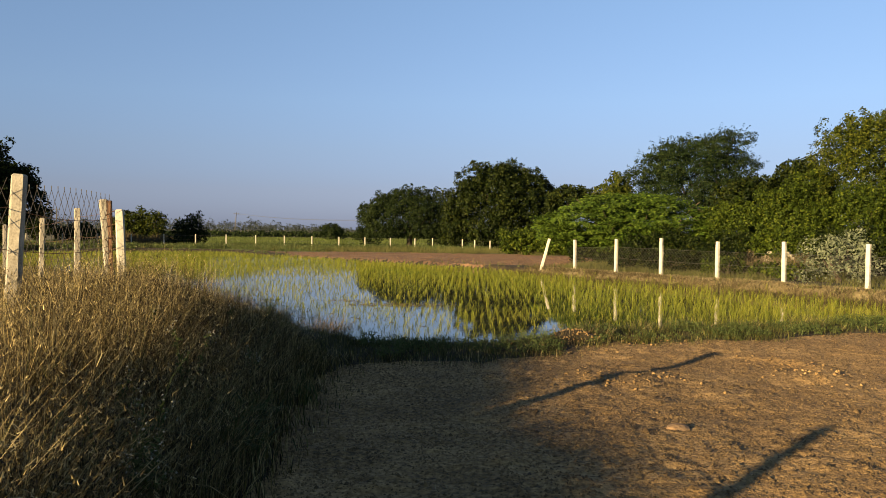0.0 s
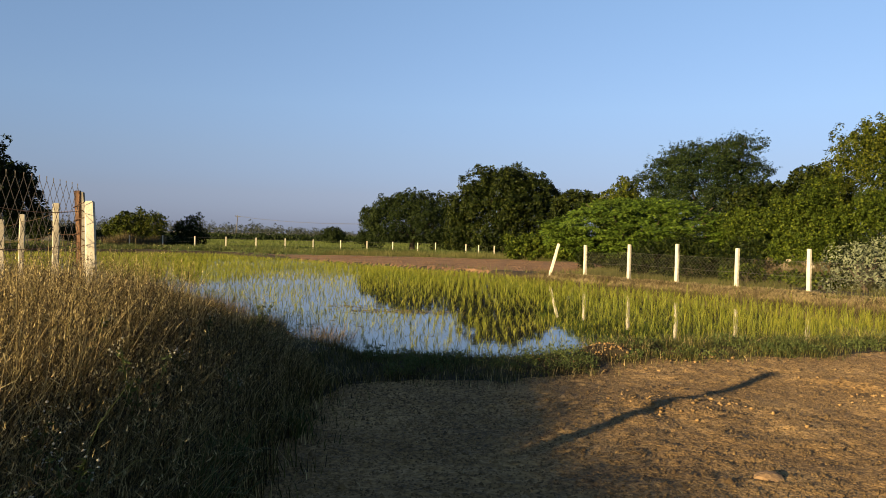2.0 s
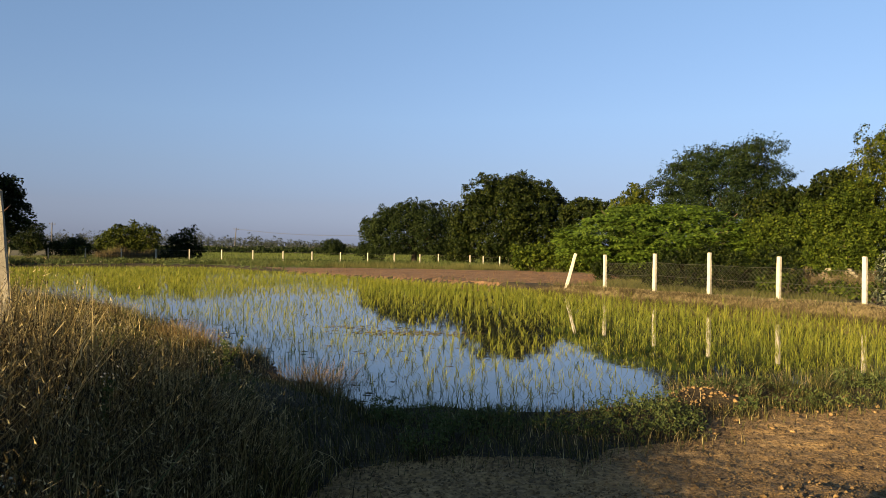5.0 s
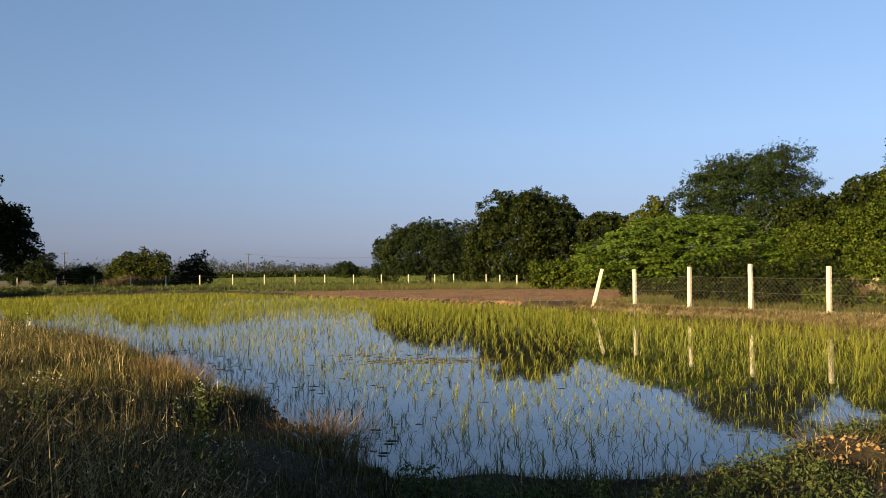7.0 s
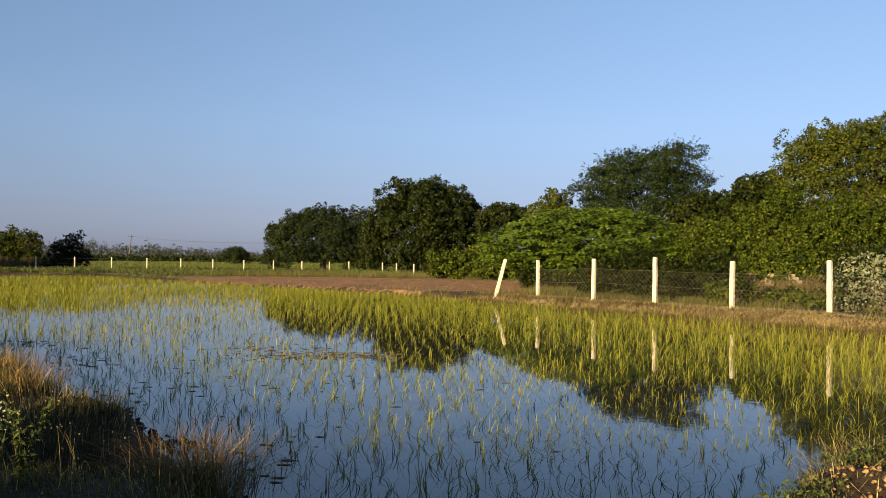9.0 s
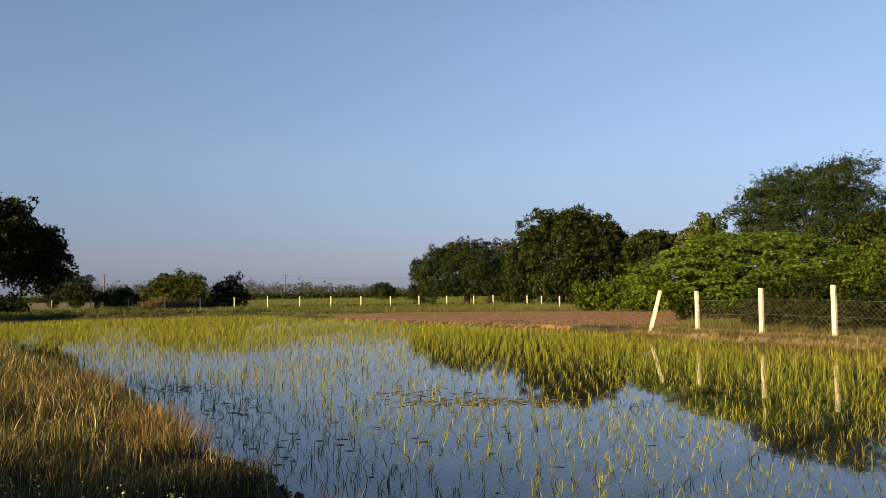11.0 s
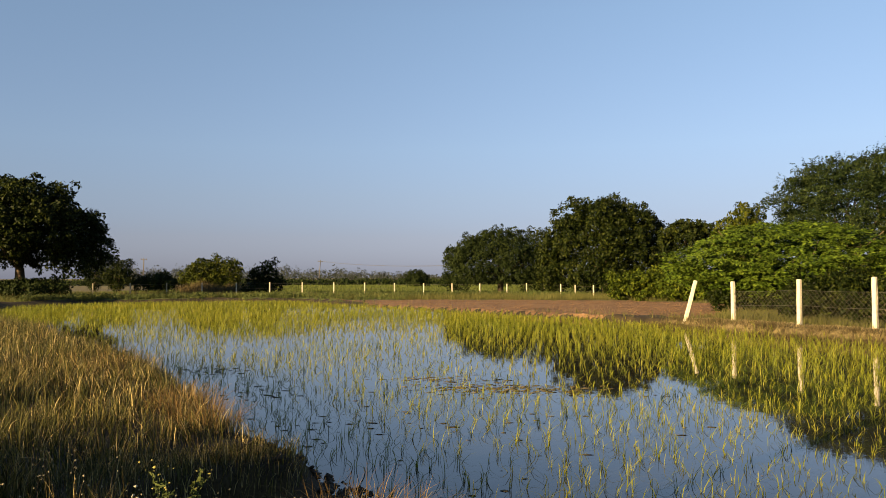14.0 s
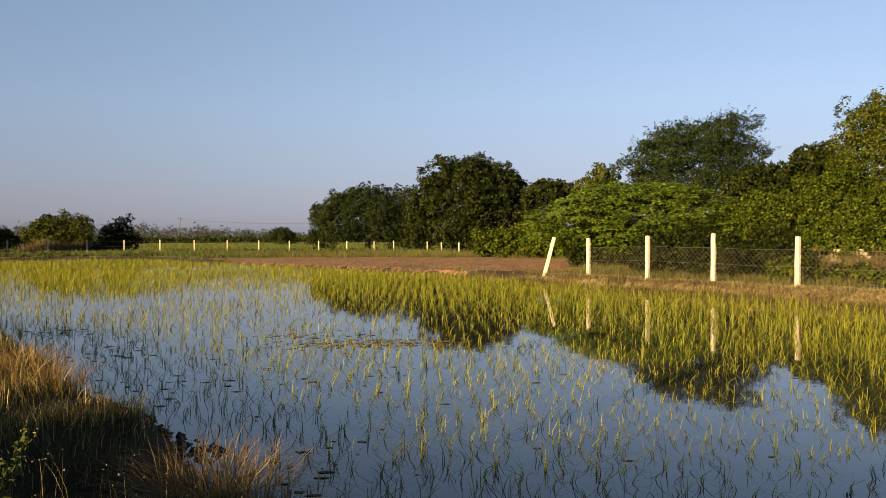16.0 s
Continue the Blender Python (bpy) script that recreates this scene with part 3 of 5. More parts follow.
# ---- fences ----
def post_mesh(name, height, width, mat, lean=0.0, rough=0.006, seed=0):
    """A square cast post with tapered sides, chamfered edges and a weathered top."""
    rng = random.Random(seed)
    bm = bmesh.new()
    rows = 7
    prev = None
    for k in range(rows + 1):
        s = k / rows
        w = width * (0.5 - 0.06 * s)
        ch = w * 0.28
        z = -0.15 + (height + 0.15) * s
        pts = [(w - ch, -w), (w, -w + ch), (w, w - ch), (w - ch, w), (-w + ch, w), (-w, w - ch), (-w, -w + ch), (-w + ch, -w)]
        ring = [bm.verts.new((x + rng.uniform(-rough, rough) + lean * z, y + rng.uniform(-rough, rough), z)) for x, y in pts]
        if prev:
            for a in range(8):
                bm.faces.new((prev[a], prev[(a + 1) % 8], ring[(a + 1) % 8], ring[a]))
        prev = ring
    cap = [bm.verts.new((v.co.x * 1 + (lean * height - v.co.x) * 0.25, v.co.y * 0.75, height + width * 0.12)) for v in prev]
    for a in range(8):
        bm.faces.new((prev[a], prev[(a + 1) % 8], cap[(a + 1) % 8], cap[a]))
    bm.faces.new(cap)
    me = bpy.data.meshes.new(name)
    bm.to_mesh(me)
    bm.free()
    me.materials.append(mat)
    return me


def tubes(lines, radius, sides=3):
    """Round wires along lists of points."""
    vs, ts, base = [], [], 0
    for pts in lines:
        p = np.asarray(pts, float)
        d = np.gradient(p, axis=0)
        d /= np.linalg.norm(d, axis=1)[:, None] + 1e-9
        ref = np.where(np.abs(d[:, 2:3]) > 0.9, [[1.0, 0, 0]], [[0, 0, 1.0]])
        a = np.cross(d, ref)
        a /= np.linalg.norm(a, axis=1)[:, None] + 1e-9
        b = np.cross(d, a)
        r = np.broadcast_to(np.asarray(radius, float), (len(p),))[:, None]
        ang = np.arange(sides) * 2 * np.pi / sides
        ring = p[:, None] + r[:, None] * (np.cos(ang)[None, :, None] * a[:, None] + np.sin(ang)[None, :, None] * b[:, None])
        vs.append(ring.reshape(-1, 3))
        for k in range(len(p) - 1):
            for s in range(sides):
                i, j = base + k * sides + s, base + k * sides + (s + 1) % sides
                ts += [(i, j, j + sides), (i, j + sides, i + sides)]
        base += len(p) * sides
    return np.concatenate(vs), np.array(ts)


def chain_link(a, b, z0a, z0b, high, cell, radius, spikes=False, sag=0.0, tall=1.0):
    """Crossing diagonal wires between two posts, cut at the panel's edges."""
    a, b = np.array(a, float), np.array(b, float)
    length = np.linalg.norm(b - a)
    lines = []

    def at(u, v):
        u = min(max(u, 0.0), length)
        p = a + (b - a) * u / length
        v *= tall
        z = z0a + (z0b - z0a) * u / length + v - sag * math.sin(math.pi * u / length) * v / full
        return (p[0], p[1], z)

    full, high = high, high / tall
    n = int((length + high) / cell) + 1
    for k in range(n):
        s = k * cell
        u0, v0 = (s, 0.0) if s <= length else (length, s - length)
        u1, v1 = (s - high, high) if s >= high else (0.0, s)
        if v1 - v0 > 0.02:
            lines.append([at(u0, v0), at((u0 + u1) / 2, (v0 + v1) / 2), at(u1, v1)])
            lines.append([at(length - u0, v0), at(length - (u0 + u1) / 2, (v0 + v1) / 2), at(length - u1, v1)])
            if spikes and v1 >= high - 1e-6:
                lines.append([at(u1, high), at(u1 + 0.01, high + 0.035)])
                lines.append([at(length - u1, high), at(length - u1 - 0.01, high + 0.035)])
    return tubes(lines, radius)


def wire_line(a, b, sag, n=8):
    a, b = np.array(a, float), np.array(b, float)
    return [tuple(a + (b - a) * k / n + np.array([0, 0, -4 * sag * (k / n) * (1 - k / n)])) for k in range(n + 1)]


def mesh_part(name, v, t, mat, parent, label=""):
    ob = under(new(name, fast_mesh(name, v, t, mat)), parent)
    return tagged(ob, label=label) if label else ob


def build_right_fence():
    fence = tagged(new("fence"), "whitewashed concrete post fence with sagging chain-link mesh", "fence")
    spots = [(5.80, 37.18, 0.30, 1.65), (7.21, 34.50, 0.39, 1.73), (8.60, 32.27, 0.36, 1.80), (10.15, 30.09, 0.33, 1.705), (11.53, 27.35, 0.33, 1.75), (13.0, 24.7, 0.33, 1.73), (14.5, 22.0, 0.35, 1.74)]
    for k, (x, y, z0, z1) in enumerate(spots):
        ob = under(new("post", post_mesh("post", z1 - z0, 0.135, M_CONC, seed=k)), fence)
        ob.matrix_local = pose(x, y, z0, rz=30 + 3 * (k % 3), rx=(-0.6, 0.5, 0, 0.4, -0.5, 0.3, 0)[k])
    lean = under(new("post", post_mesh("post", 1.48, 0.135, M_CONC, seed=20)), fence)
    lean.matrix_local = pose(4.35, 38.3, 0.25, ry=15, rz=8)
    tagged(lean, "leaning whitewashed post")
    for (xa, ya, za, _), (xb, yb, zb, _) in zip(spots, spots[1:]):
        v, t = chain_link((xa, ya), (xb, yb), za + 0.05, zb + 0.05, 0.98, 0.16, 0.0036, sag=0.06)
        mesh_part("chain_link_panel", v, t, M_OLDWIRE, fence)
        for h in (1.03, 0.55):
            v, t = tubes([wire_line((xa, ya, za + h), (xb, yb, zb + h), 0.03)], 0.004)
            mesh_part("wire", v, t, M_WIRE, fence)


build_right_fence()


def build_far_fence():
    fence = tagged(new("fence"), "long line of pale concrete posts strung with wire", "fence")
    me, grey = post_mesh("post", 1.36, 0.105, M_CONC, seed=3), post_mesh("post", 1.36, 0.105, M_CONC_OLD, seed=4)
    yaw = math.atan2(0.246, 1.984)
    ex, ey = -0.331, 8.452
    tops = []
    for k in range(-9, 8):
        lat, dep = -14.65 + 2.806 * k, 73.6 + 1.065 * k
        x = ex + lat * math.cos(yaw) - dep * math.sin(yaw)
        y = ey + lat * math.sin(yaw) + dep * math.cos(yaw)
        top = 1.43 - 0.04 * max(k, 0)
        ob = under(new("post", me if k > -4 else grey), fence)
        ob.matrix_local = pose(x, y, top - 1.36, rz=20 + 7 * (k % 4), rx=((k * 37) % 5 - 2) * 0.6)
        tops.append((x, y, top))
    for x, y, top in ((-3.3, 88.5, 1.2), (-1.5, 86.5, 1.2), (0.1, 84.0, 1.15), (1.4, 81.5, 1.1), (2.9, 78.5, 1.1)):
        ob = under(new("post", me), fence)
        ob.matrix_local = pose(x, y, top - 1.36, rz=35)
        tops.append((x, y, top))
    for h in (0.12, 0.55, 0.95):
        for a, b in zip(tops, tops[1:]):
            v, t = tubes([[(a[0], a[1], a[2] - h), (b[0], b[1], b[2] - h)]], 0.005)
            mesh_part("wire", v, t, M_WIRE, fence)


build_far_fence()


def build_left_fence():
    fence = tagged(new("fence"), "weathered concrete fence posts with chain-link and barbed wire", "fence")
    spots = [(-2.70, -1.0, 0.62, 2.40), (-2.42, 2.95, 0.64, 2.40), (-2.97, 6.92, 0.66, 2.43), (-3.53, 10.42, 0.62, 2.22)]
    for k, (x, y, z0, z1) in enumerate(spots):
        ob = under(new("post", post_mesh("post", z1 - z0, 0.118, M_CONC_OLD if k < 3 else M_CONC, rough=0.005, seed=30 + k)), fence)
        ob.matrix_local = pose(x, y, z0, rz=8 + 5 * k, ry=(0, 1, 3.0, -2.2)[k])
    side = [(-4.96, 13.2, 2.45), (-6.93, 15.9, 2.37), (-9.23, 18.7, 2.2), (-11.3, 21.4, 2.1), (-13.3, 24.0, 2.05)]
    for k, (x, y, z1) in enumerate(side):
        z0 = float(ground_z(x, y, False))
        ob = under(new("post", post_mesh("post", z1 - z0, 0.145 if k == 0 else 0.125, M_CONC_OLD, seed=40 + k)), fence)
        ob.matrix_local = pose(x, y, z0, rz=30, rx=(1, -1.5, 1, 0, 1)[k], ry=(-4.5, 0, 1, 0, 0)[k])
    # rusty standing roll of fence mesh, simplified to a thin leaning post
    mesh_roll = under(new("mesh_roll", post_mesh("mesh_roll", 1.72, 0.06, M_RUST, rough=0.012, seed=50)), fence)
    mesh_roll.matrix_local = pose(-3.67, 10.40, 0.62, ry=-1.5, rz=15)
    tagged(mesh_roll, "rusty rolled end of the chain-link mesh wound with wire")
    rng = random.Random(4)
    coil = [[(-3.68 + 0.07 * math.cos(a * 0.9) * (1 + 0.3 * rng.random()), 10.40 + 0.07 * math.sin(a * 0.9), 1.42 + a * 0.023 + 0.02 * rng.random()) for a in range(36)]]
    v, t = tubes(coil, 0.006)
    mesh_part("wire_coil", v, t, M_RUST, fence, "rusted wire coil")
    ends = spots[:3] + [(-3.70, 10.42, 0.62, 2.28)]
    for (xa, ya, za, ta), (xb, yb, zb, tb) in zip(ends, ends[1:]):
        v, t = chain_link((xa, ya), (xb, yb), za + 0.18, zb + 0.28, 1.48, (math.hypot(xb - xa, yb - ya) + 2.691) / 30, 0.0028, spikes=True, sag=-0.03, tall=1.1)
        mesh_part("chain_link_panel", v, t, M_OLDWIRE, fence)
        for h in (1.50, 1.15, 0.7):
            v, t = tubes([wire_line((xa, ya, za + h), (xb, yb, zb + h), 0.07)], 0.004)
            mesh_part("barbed_wire", v, t, M_RUST, fence)
    line = [(-3.56, 10.42, 2.22)] + side
    for a, b in zip(line, line[1:]):
        for h in (0.15, 0.55, 0.95):
            v, t = tubes([wire_line((a[0], a[1], a[2] - h), (b[0], b[1], b[2] - h), 0.04)], 0.003)
            mesh_part("barbed_wire", v, t, M_RUST, fence)


build_left_fence()


# ---- trees ----
def leaf_cloud(rng, centre, out, size, aspect, spread, per, droop=0.0, flat=1.0):
    """Puffs of small rhombic leaves that turn outwards: puff centres and their outward ways."""
    n = len(centre)
    rep = np.repeat(np.arange(n), per)
    m = rep.size
    puff = rng.normal(0, 1, (m, 3)) + out[rep] * 0.5 + np.array([0, 0, 0.2])
    puff /= np.linalg.norm(puff, axis=1)[:, None]
    big = spread * rng.uniform(0.6, 1.3, n)[rep][:, None]
    pos = centre[rep] + puff * big * rng.uniform(0.55, 1.05, (m, 1)) * np.array([1, 1, flat])
    nrm = puff * 1.0 + out[rep] * 0.35 + rng.normal(0, 0.5, (m, 3))
    nrm /= np.linalg.norm(nrm, axis=1)[:, None]
    along = out[rep] + rng.normal(0, 0.9, (m, 3)) - np.array([0, 0, droop])
    along -= nrm * (along * nrm).sum(1)[:, None]
    along /= np.linalg.norm(along, axis=1)[:, None] + 1e-9
    side = np.cross(nrm, along)
    s = size * rng.uniform(0.6, 1.4, m)[:, None]
    fold = nrm * s * 0.12
    v = np.stack([pos, pos + along * s * 0.45 + side * s * aspect * 0.5 + fold, pos + along * s, pos + along * s * 0.45 - side * s * aspect * 0.5 + fold], 1).reshape(-1, 3)
    t = (np.arange(m)[:, None, None] * 4 + np.array([(0, 1, 2), (0, 2, 3)])[None]).reshape(-1, 3)
    return v, t


def crown(rng, lobes, clumps, size, aspect, spread, per, droop=0.0, lump=0.35, fill=0.25, flat=1.0, apart=1.0):
    """Leaf clumps over the shells of a list of lobes (x, y, z, rx, ry, rz), uneven and with gaps."""
    lobes = np.array(lobes, float)
    area = (lobes[:, 3] * lobes[:, 4] + lobes[:, 3] * lobes[:, 5]) + 0.05
    pick = rng.choice(len(lobes), clumps, p=area / area.sum())
    d = rng.normal(0, 1, (clumps, 3))
    d /= np.linalg.norm(d, axis=1)[:, None]
    mid = lobes[:, :3].mean(0)
    away = lobes[pick, :3] - mid
    away /= np.linalg.norm(away, axis=1)[:, None] + 0.3
    turn = ((d * (away + np.array([0, 0, 0.5]))).sum(1) < -0.25) & (rng.random(clumps) < 0.85)
    d[turn] *= -1
    ph = np.arctan2(d[:, 1], d[:, 0])
    bumps = vnoise(ph * 1.6 + pick * 7.7, d[:, 2] * 2.6 + pick * 3.1, 77)
    r = 1.0 - lump * 0.5 + lump * bumps
    deep = rng.random(clumps) < fill
    r = np.where(deep, r * rng.uniform(0.35, 0.9, clumps), r * rng.uniform(0.92, 1.06, clumps))
    L = lobes[pick]
    p = L[:, :3] + d * L[:, 3:] * r[:, None]
    # bunches keep their distance, so that dark gaps open between them
    kept = np.zeros((clumps, 3))
    sel = []
    for k in range(clumps):
        if not sel or ((kept[:len(sel)] - p[k]) ** 2).sum(1).min() > (apart * spread) ** 2:
            kept[len(sel)] = p[k]
            sel.append(k)
    p, d, per = p[sel], d[sel], int(per * 1.4)
    return leaf_cloud(rng, p, d, size, aspect, spread, per, droop, flat)


def limb_line(rng, a, b, bend=0.12, n=5):
    a, b = np.array(a, float), np.array(b, float)
    k = np.linspace(0, 1, n + 1)[:, None]
    wob = rng.normal(0, bend * np.linalg.norm(b - a) * 0.3, (n + 1, 3)) * np.sin(np.pi * k)
    return a + (b - a) * k + wob


def tree(name, label, category, at, trunk_r, fork, lobes, mat, clumps, size, aspect, spread, per, droop=0.0, lump=0.35, fill=0.25, seed=1, group="", flat=1.0):
    """A trunk, limbs that reach the lobes of the crown, and the leaves. Lobes are given round the foot of the tree."""
    rng = np.random.default_rng(seed)
    x, y = at
    z = float(ground_z(np.array([x]), np.array([y]), False)[0])
    top = tagged(new(name), label, category, group)
    top.matrix_basis = pose(x, y, z)
    if trunk_r:
        pts = limb_line(rng, (0, 0, -0.2), (rng.normal(0, 0.1), rng.normal(0, 0.1), fork), 0.1)
        v, t = tubes([pts], np.linspace(trunk_r * 1.25, trunk_r * 0.8, len(pts)), 8)
        trunk = mesh_part("trunk", v, t, M_BARK, top)
        for k, l in enumerate(sorted(lobes, key=lambda q: -q[3])[:9]):
            ln = limb_line(rng, pts[-1] - (0, 0, 0.3 * rng.random()), np.array(l[:3]) + (0, 0, 0.2 * l[5]), 0.25)
            v, t = tubes([ln], np.linspace(trunk_r * 0.55, trunk_r * 0.10, len(ln)), 6)
            mesh_part("limb", v, t, M_BARK, trunk)
    v, t = crown(rng, lobes, clumps, size, aspect, spread, per, droop, lump, fill, flat)
    mesh_part("crown" if trunk_r else "foliage", v, t, mat, top)
    return top


def dome(rng, rx, ry, z0, z1, n, r, jitter=0.15, power=2.2, wild=0.10, skirt=0):
    """Lobes of uneven size spread over a dome-shaped crown, some of them standing out as sprigs."""
    out = [(0, 0, z0 + (z1 - z0) * 0.45, rx * 0.66, ry * 0.66, (z1 - z0) * 0.36)]
    for k in range(n):
        a = 2.4 * k + rng.uniform(-0.4, 0.4)
        s = math.sqrt((k + 0.5) / n)
        q = r * rng.choice((0.5, 0.7, 0.9, 1.1, 1.4))
        push = 1 + rng.uniform(-wild, wild * 0.6)
        h = z0 + (z1 - z0 - q * 0.85) * (1 - s**power) ** (1 / power) * push - rng.uniform(0, jitter) * (z1 - z0)
        out.append((math.cos(a) * s * (rx - q) * push, math.sin(a) * s * (ry - q) * push, max(h, z0 + q * 0.6), q, q, q * 0.8))
        if k % 3 == 0:
            e = q * 0.38
            out.append((math.cos(a) * (s * (rx - q) + q * 0.9) * push, math.sin(a) * (s * (ry - q) + q * 0.9) * push, max(h, z0 + q * 0.6) + q * 0.75, e, e, e))
    for k in range(skirt):
        a = 2.4 * k + rng.uniform(-0.3, 0.3)
        q = r * rng.uniform(0.8, 1.2)
        z = z0 + q * 0.5 + (z1 - z0) * 0.5 * rng.random()
        out.append((math.cos(a) * (rx - q) * rng.uniform(0.75, 0.98), math.sin(a) * (ry - q) * rng.uniform(0.75, 0.98), z, q, q, q * 0.9))
    return out


def sprays(rng, root, tip, width, per, size, aspect, rise=0.35, sag=0.1):
    """Flat fans of small leaves along branchlets from root to tip, drooping at the end."""
    n = len(root)
    rep = np.repeat(np.arange(n), per)
    m = rep.size
    k = rng.random(m) ** 0.8
    way = (tip - root)[rep]
    flat = way * np.array([1, 1, 0])
    flat /= np.linalg.norm(flat, axis=1)[:, None] + 1e-9
    side = np.stack([-flat[:, 1], flat[:, 0], np.zeros(m)], 1)
    s = rng.uniform(-1, 1, m)
    wide = width[rep] * (0.25 + 0.9 * np.sin(np.pi * np.clip(k * 0.9 + 0.08, 0, 1)))
    pos = root[rep] + way * k[:, None] + side * (s * wide)[:, None]
    pos[:, 2] += rng.normal(0, 0.035, m) - sag * (np.abs(s) ** 1.5 * wide + k**3 * 0.5)
    along = flat * 0.7 + side * np.sign(s)[:, None] + rng.normal(0, 0.35, (m, 3)) - np.array([0, 0, 0.25])
    along /= np.linalg.norm(along, axis=1)[:, None]
    nrm = np.array([0, 0, 1.0]) + flat * rise + rng.normal(0, 0.45, (m, 3))
    nrm -= along * (along * nrm).sum(1)[:, None]
    nrm /= np.linalg.norm(nrm, axis=1)[:, None] + 1e-9
    across = np.cross(nrm, along)
    q = (size * rng.uniform(0.6, 1.4, m))[:, None]
    v = np.stack([pos, pos + along * q * 0.45 + across * q * aspect * 0.5, pos + along * q, pos + along * q * 0.45 - across * q * aspect * 0.5], 1).reshape(-1, 3)
    t = (np.arange(m)[:, None, None] * 4 + np.array([(0, 1, 2), (0, 2, 3)])[None]).reshape(-1, 3)
    return v, t


def build_mesquite():
    """Tiers of flat feathery fans that reach out from a low fork."""
    rng = np.random.default_rng(5)
    x, y = 10.1, 46.0
    z = float(ground_z(np.array([x]), np.array([y]), False)[0])
    top = tagged(new("mesquite"), "light-green feathery spreading mesquite bush", "tree")
    top.matrix_basis = pose(x, y, z)
    v, t = tubes([limb_line(rng, (0, 0, -0.2), (0.1, 0, 1.0), 0.1)], np.linspace(0.22, 0.16, 6), 8)
    trunk = mesh_part("trunk", v, t, M_BARK, top)
    n = 2600
    az = rng.uniform(0, 2 * np.pi, n)
    tier = rng.random(n)
    h = 0.75 + 3.45 * tier
    reach = np.sqrt(np.clip(1.0 - (np.clip(tier - 0.45, -0.45, 1) / 0.60) ** 2, 0.03, 1)) * (0.84 + 0.32 * vnoise(az * 1.7 + tier * 9, tier * 6, 21))
    reach = np.clip(reach, 0.10, 1.05) * np.where(tier < 0.3, 0.85, 1.0)
    k = np.where(rng.random(n) < 0.8, rng.uniform(0.88, 1.0, n), rng.uniform(0.3, 0.85, n))
    tip = np.stack([np.cos(az) * 5.5 * reach * k, np.sin(az) * 4.2 * reach * k, h - 0.25 * k * reach + 0.1], 1)
    sel = []
    for j in range(n):
        if not sel or (((tip[sel] - tip[j]) * (1, 1, 1.5)) ** 2).sum(1).min() > 0.42 ** 2:
            sel.append(j)
    tip, az, n = tip[sel], az[sel] + rng.normal(0, 0.5, len(sel)), len(sel)
    span = rng.uniform(0.9, 1.9, n)
    root = tip.copy()
    root[:, :2] -= np.stack([np.cos(az), np.sin(az)], 1) * span[:, None]
    root[:, 2] -= rng.uniform(0.05, 0.5, n) * span
    v, t = sprays(rng, root, tip, rng.uniform(0.16, 0.34, n), 95, 0.165, 0.35, 0.9, 0.45)
    mesh_part("crown", v, t, M_FEATHER, top)
    for j in range(16):
        a = 2.4 * j
        ln = limb_line(rng, (0.1, 0, 0.85), (math.cos(a) * rng.uniform(2.5, 4.4), math.sin(a) * rng.uniform(1.8, 3.2), rng.uniform(1.4, 3.7)), 0.2)
        v, t = tubes([ln], np.linspace(0.09, 0.02, len(ln)), 6)
        mesh_part("limb", v, t, M_BARK, trunk)


def add_wisps(top, lobes, mat, n, seed, length, size):
    """Stiff leafy shoots that stand out from a crown's shell."""
    rng = np.random.default_rng(seed)
    L = np.array(lobes, float)[rng.integers(0, len(lobes), n)]
    d = rng.normal(0, 1, (n, 3)) + np.array([0, 0, 0.7])
    mid = np.array(lobes, float)[:, :3].mean(0)
    d += 1.2 * (L[:, :3] - mid) / (np.linalg.norm(L[:, :3] - mid, axis=1)[:, None] + 0.5)
    d /= np.linalg.norm(d, axis=1)[:, None]
    root = L[:, :3] + d * L[:, 3:] * 0.7
    tip = root + d * rng.uniform(0.5, 1.2, (n, 1)) * length
    v, t = sprays(rng, root, tip, rng.uniform(0.06, 0.16, n), 34, size, 0.3)
    mesh_part("shoot_foliage", v, t, mat, top)


R = random.Random(3)
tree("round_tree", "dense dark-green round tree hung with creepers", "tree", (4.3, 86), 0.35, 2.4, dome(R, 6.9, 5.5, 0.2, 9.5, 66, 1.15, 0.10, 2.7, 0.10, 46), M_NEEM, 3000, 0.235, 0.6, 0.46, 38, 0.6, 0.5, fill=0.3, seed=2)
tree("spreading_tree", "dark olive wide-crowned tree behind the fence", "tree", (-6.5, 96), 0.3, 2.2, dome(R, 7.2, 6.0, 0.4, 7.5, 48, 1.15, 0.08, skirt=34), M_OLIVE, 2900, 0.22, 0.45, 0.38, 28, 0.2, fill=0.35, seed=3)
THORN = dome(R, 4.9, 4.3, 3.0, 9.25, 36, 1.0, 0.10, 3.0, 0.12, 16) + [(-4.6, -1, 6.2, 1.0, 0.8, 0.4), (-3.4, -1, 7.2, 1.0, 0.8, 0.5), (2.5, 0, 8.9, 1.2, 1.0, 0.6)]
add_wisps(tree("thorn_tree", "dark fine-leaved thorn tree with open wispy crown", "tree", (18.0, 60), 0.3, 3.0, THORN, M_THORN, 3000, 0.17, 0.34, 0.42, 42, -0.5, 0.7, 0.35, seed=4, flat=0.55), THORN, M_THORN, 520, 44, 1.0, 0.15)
build_mesquite()
tree("broadleaf_tree", "large olive-green broadleaf tree with lumpy crown", "tree", (29.4, 53), 0.4, 3.0, dome(R, 6.7, 5.5, 2.4, 10.0, 60, 1.25, 0.05, 3.2, 0.05, 30), M_LIME, 4600, 0.17, 0.5, 0.38, 30, 0.2, fill=0.45, seed=6)
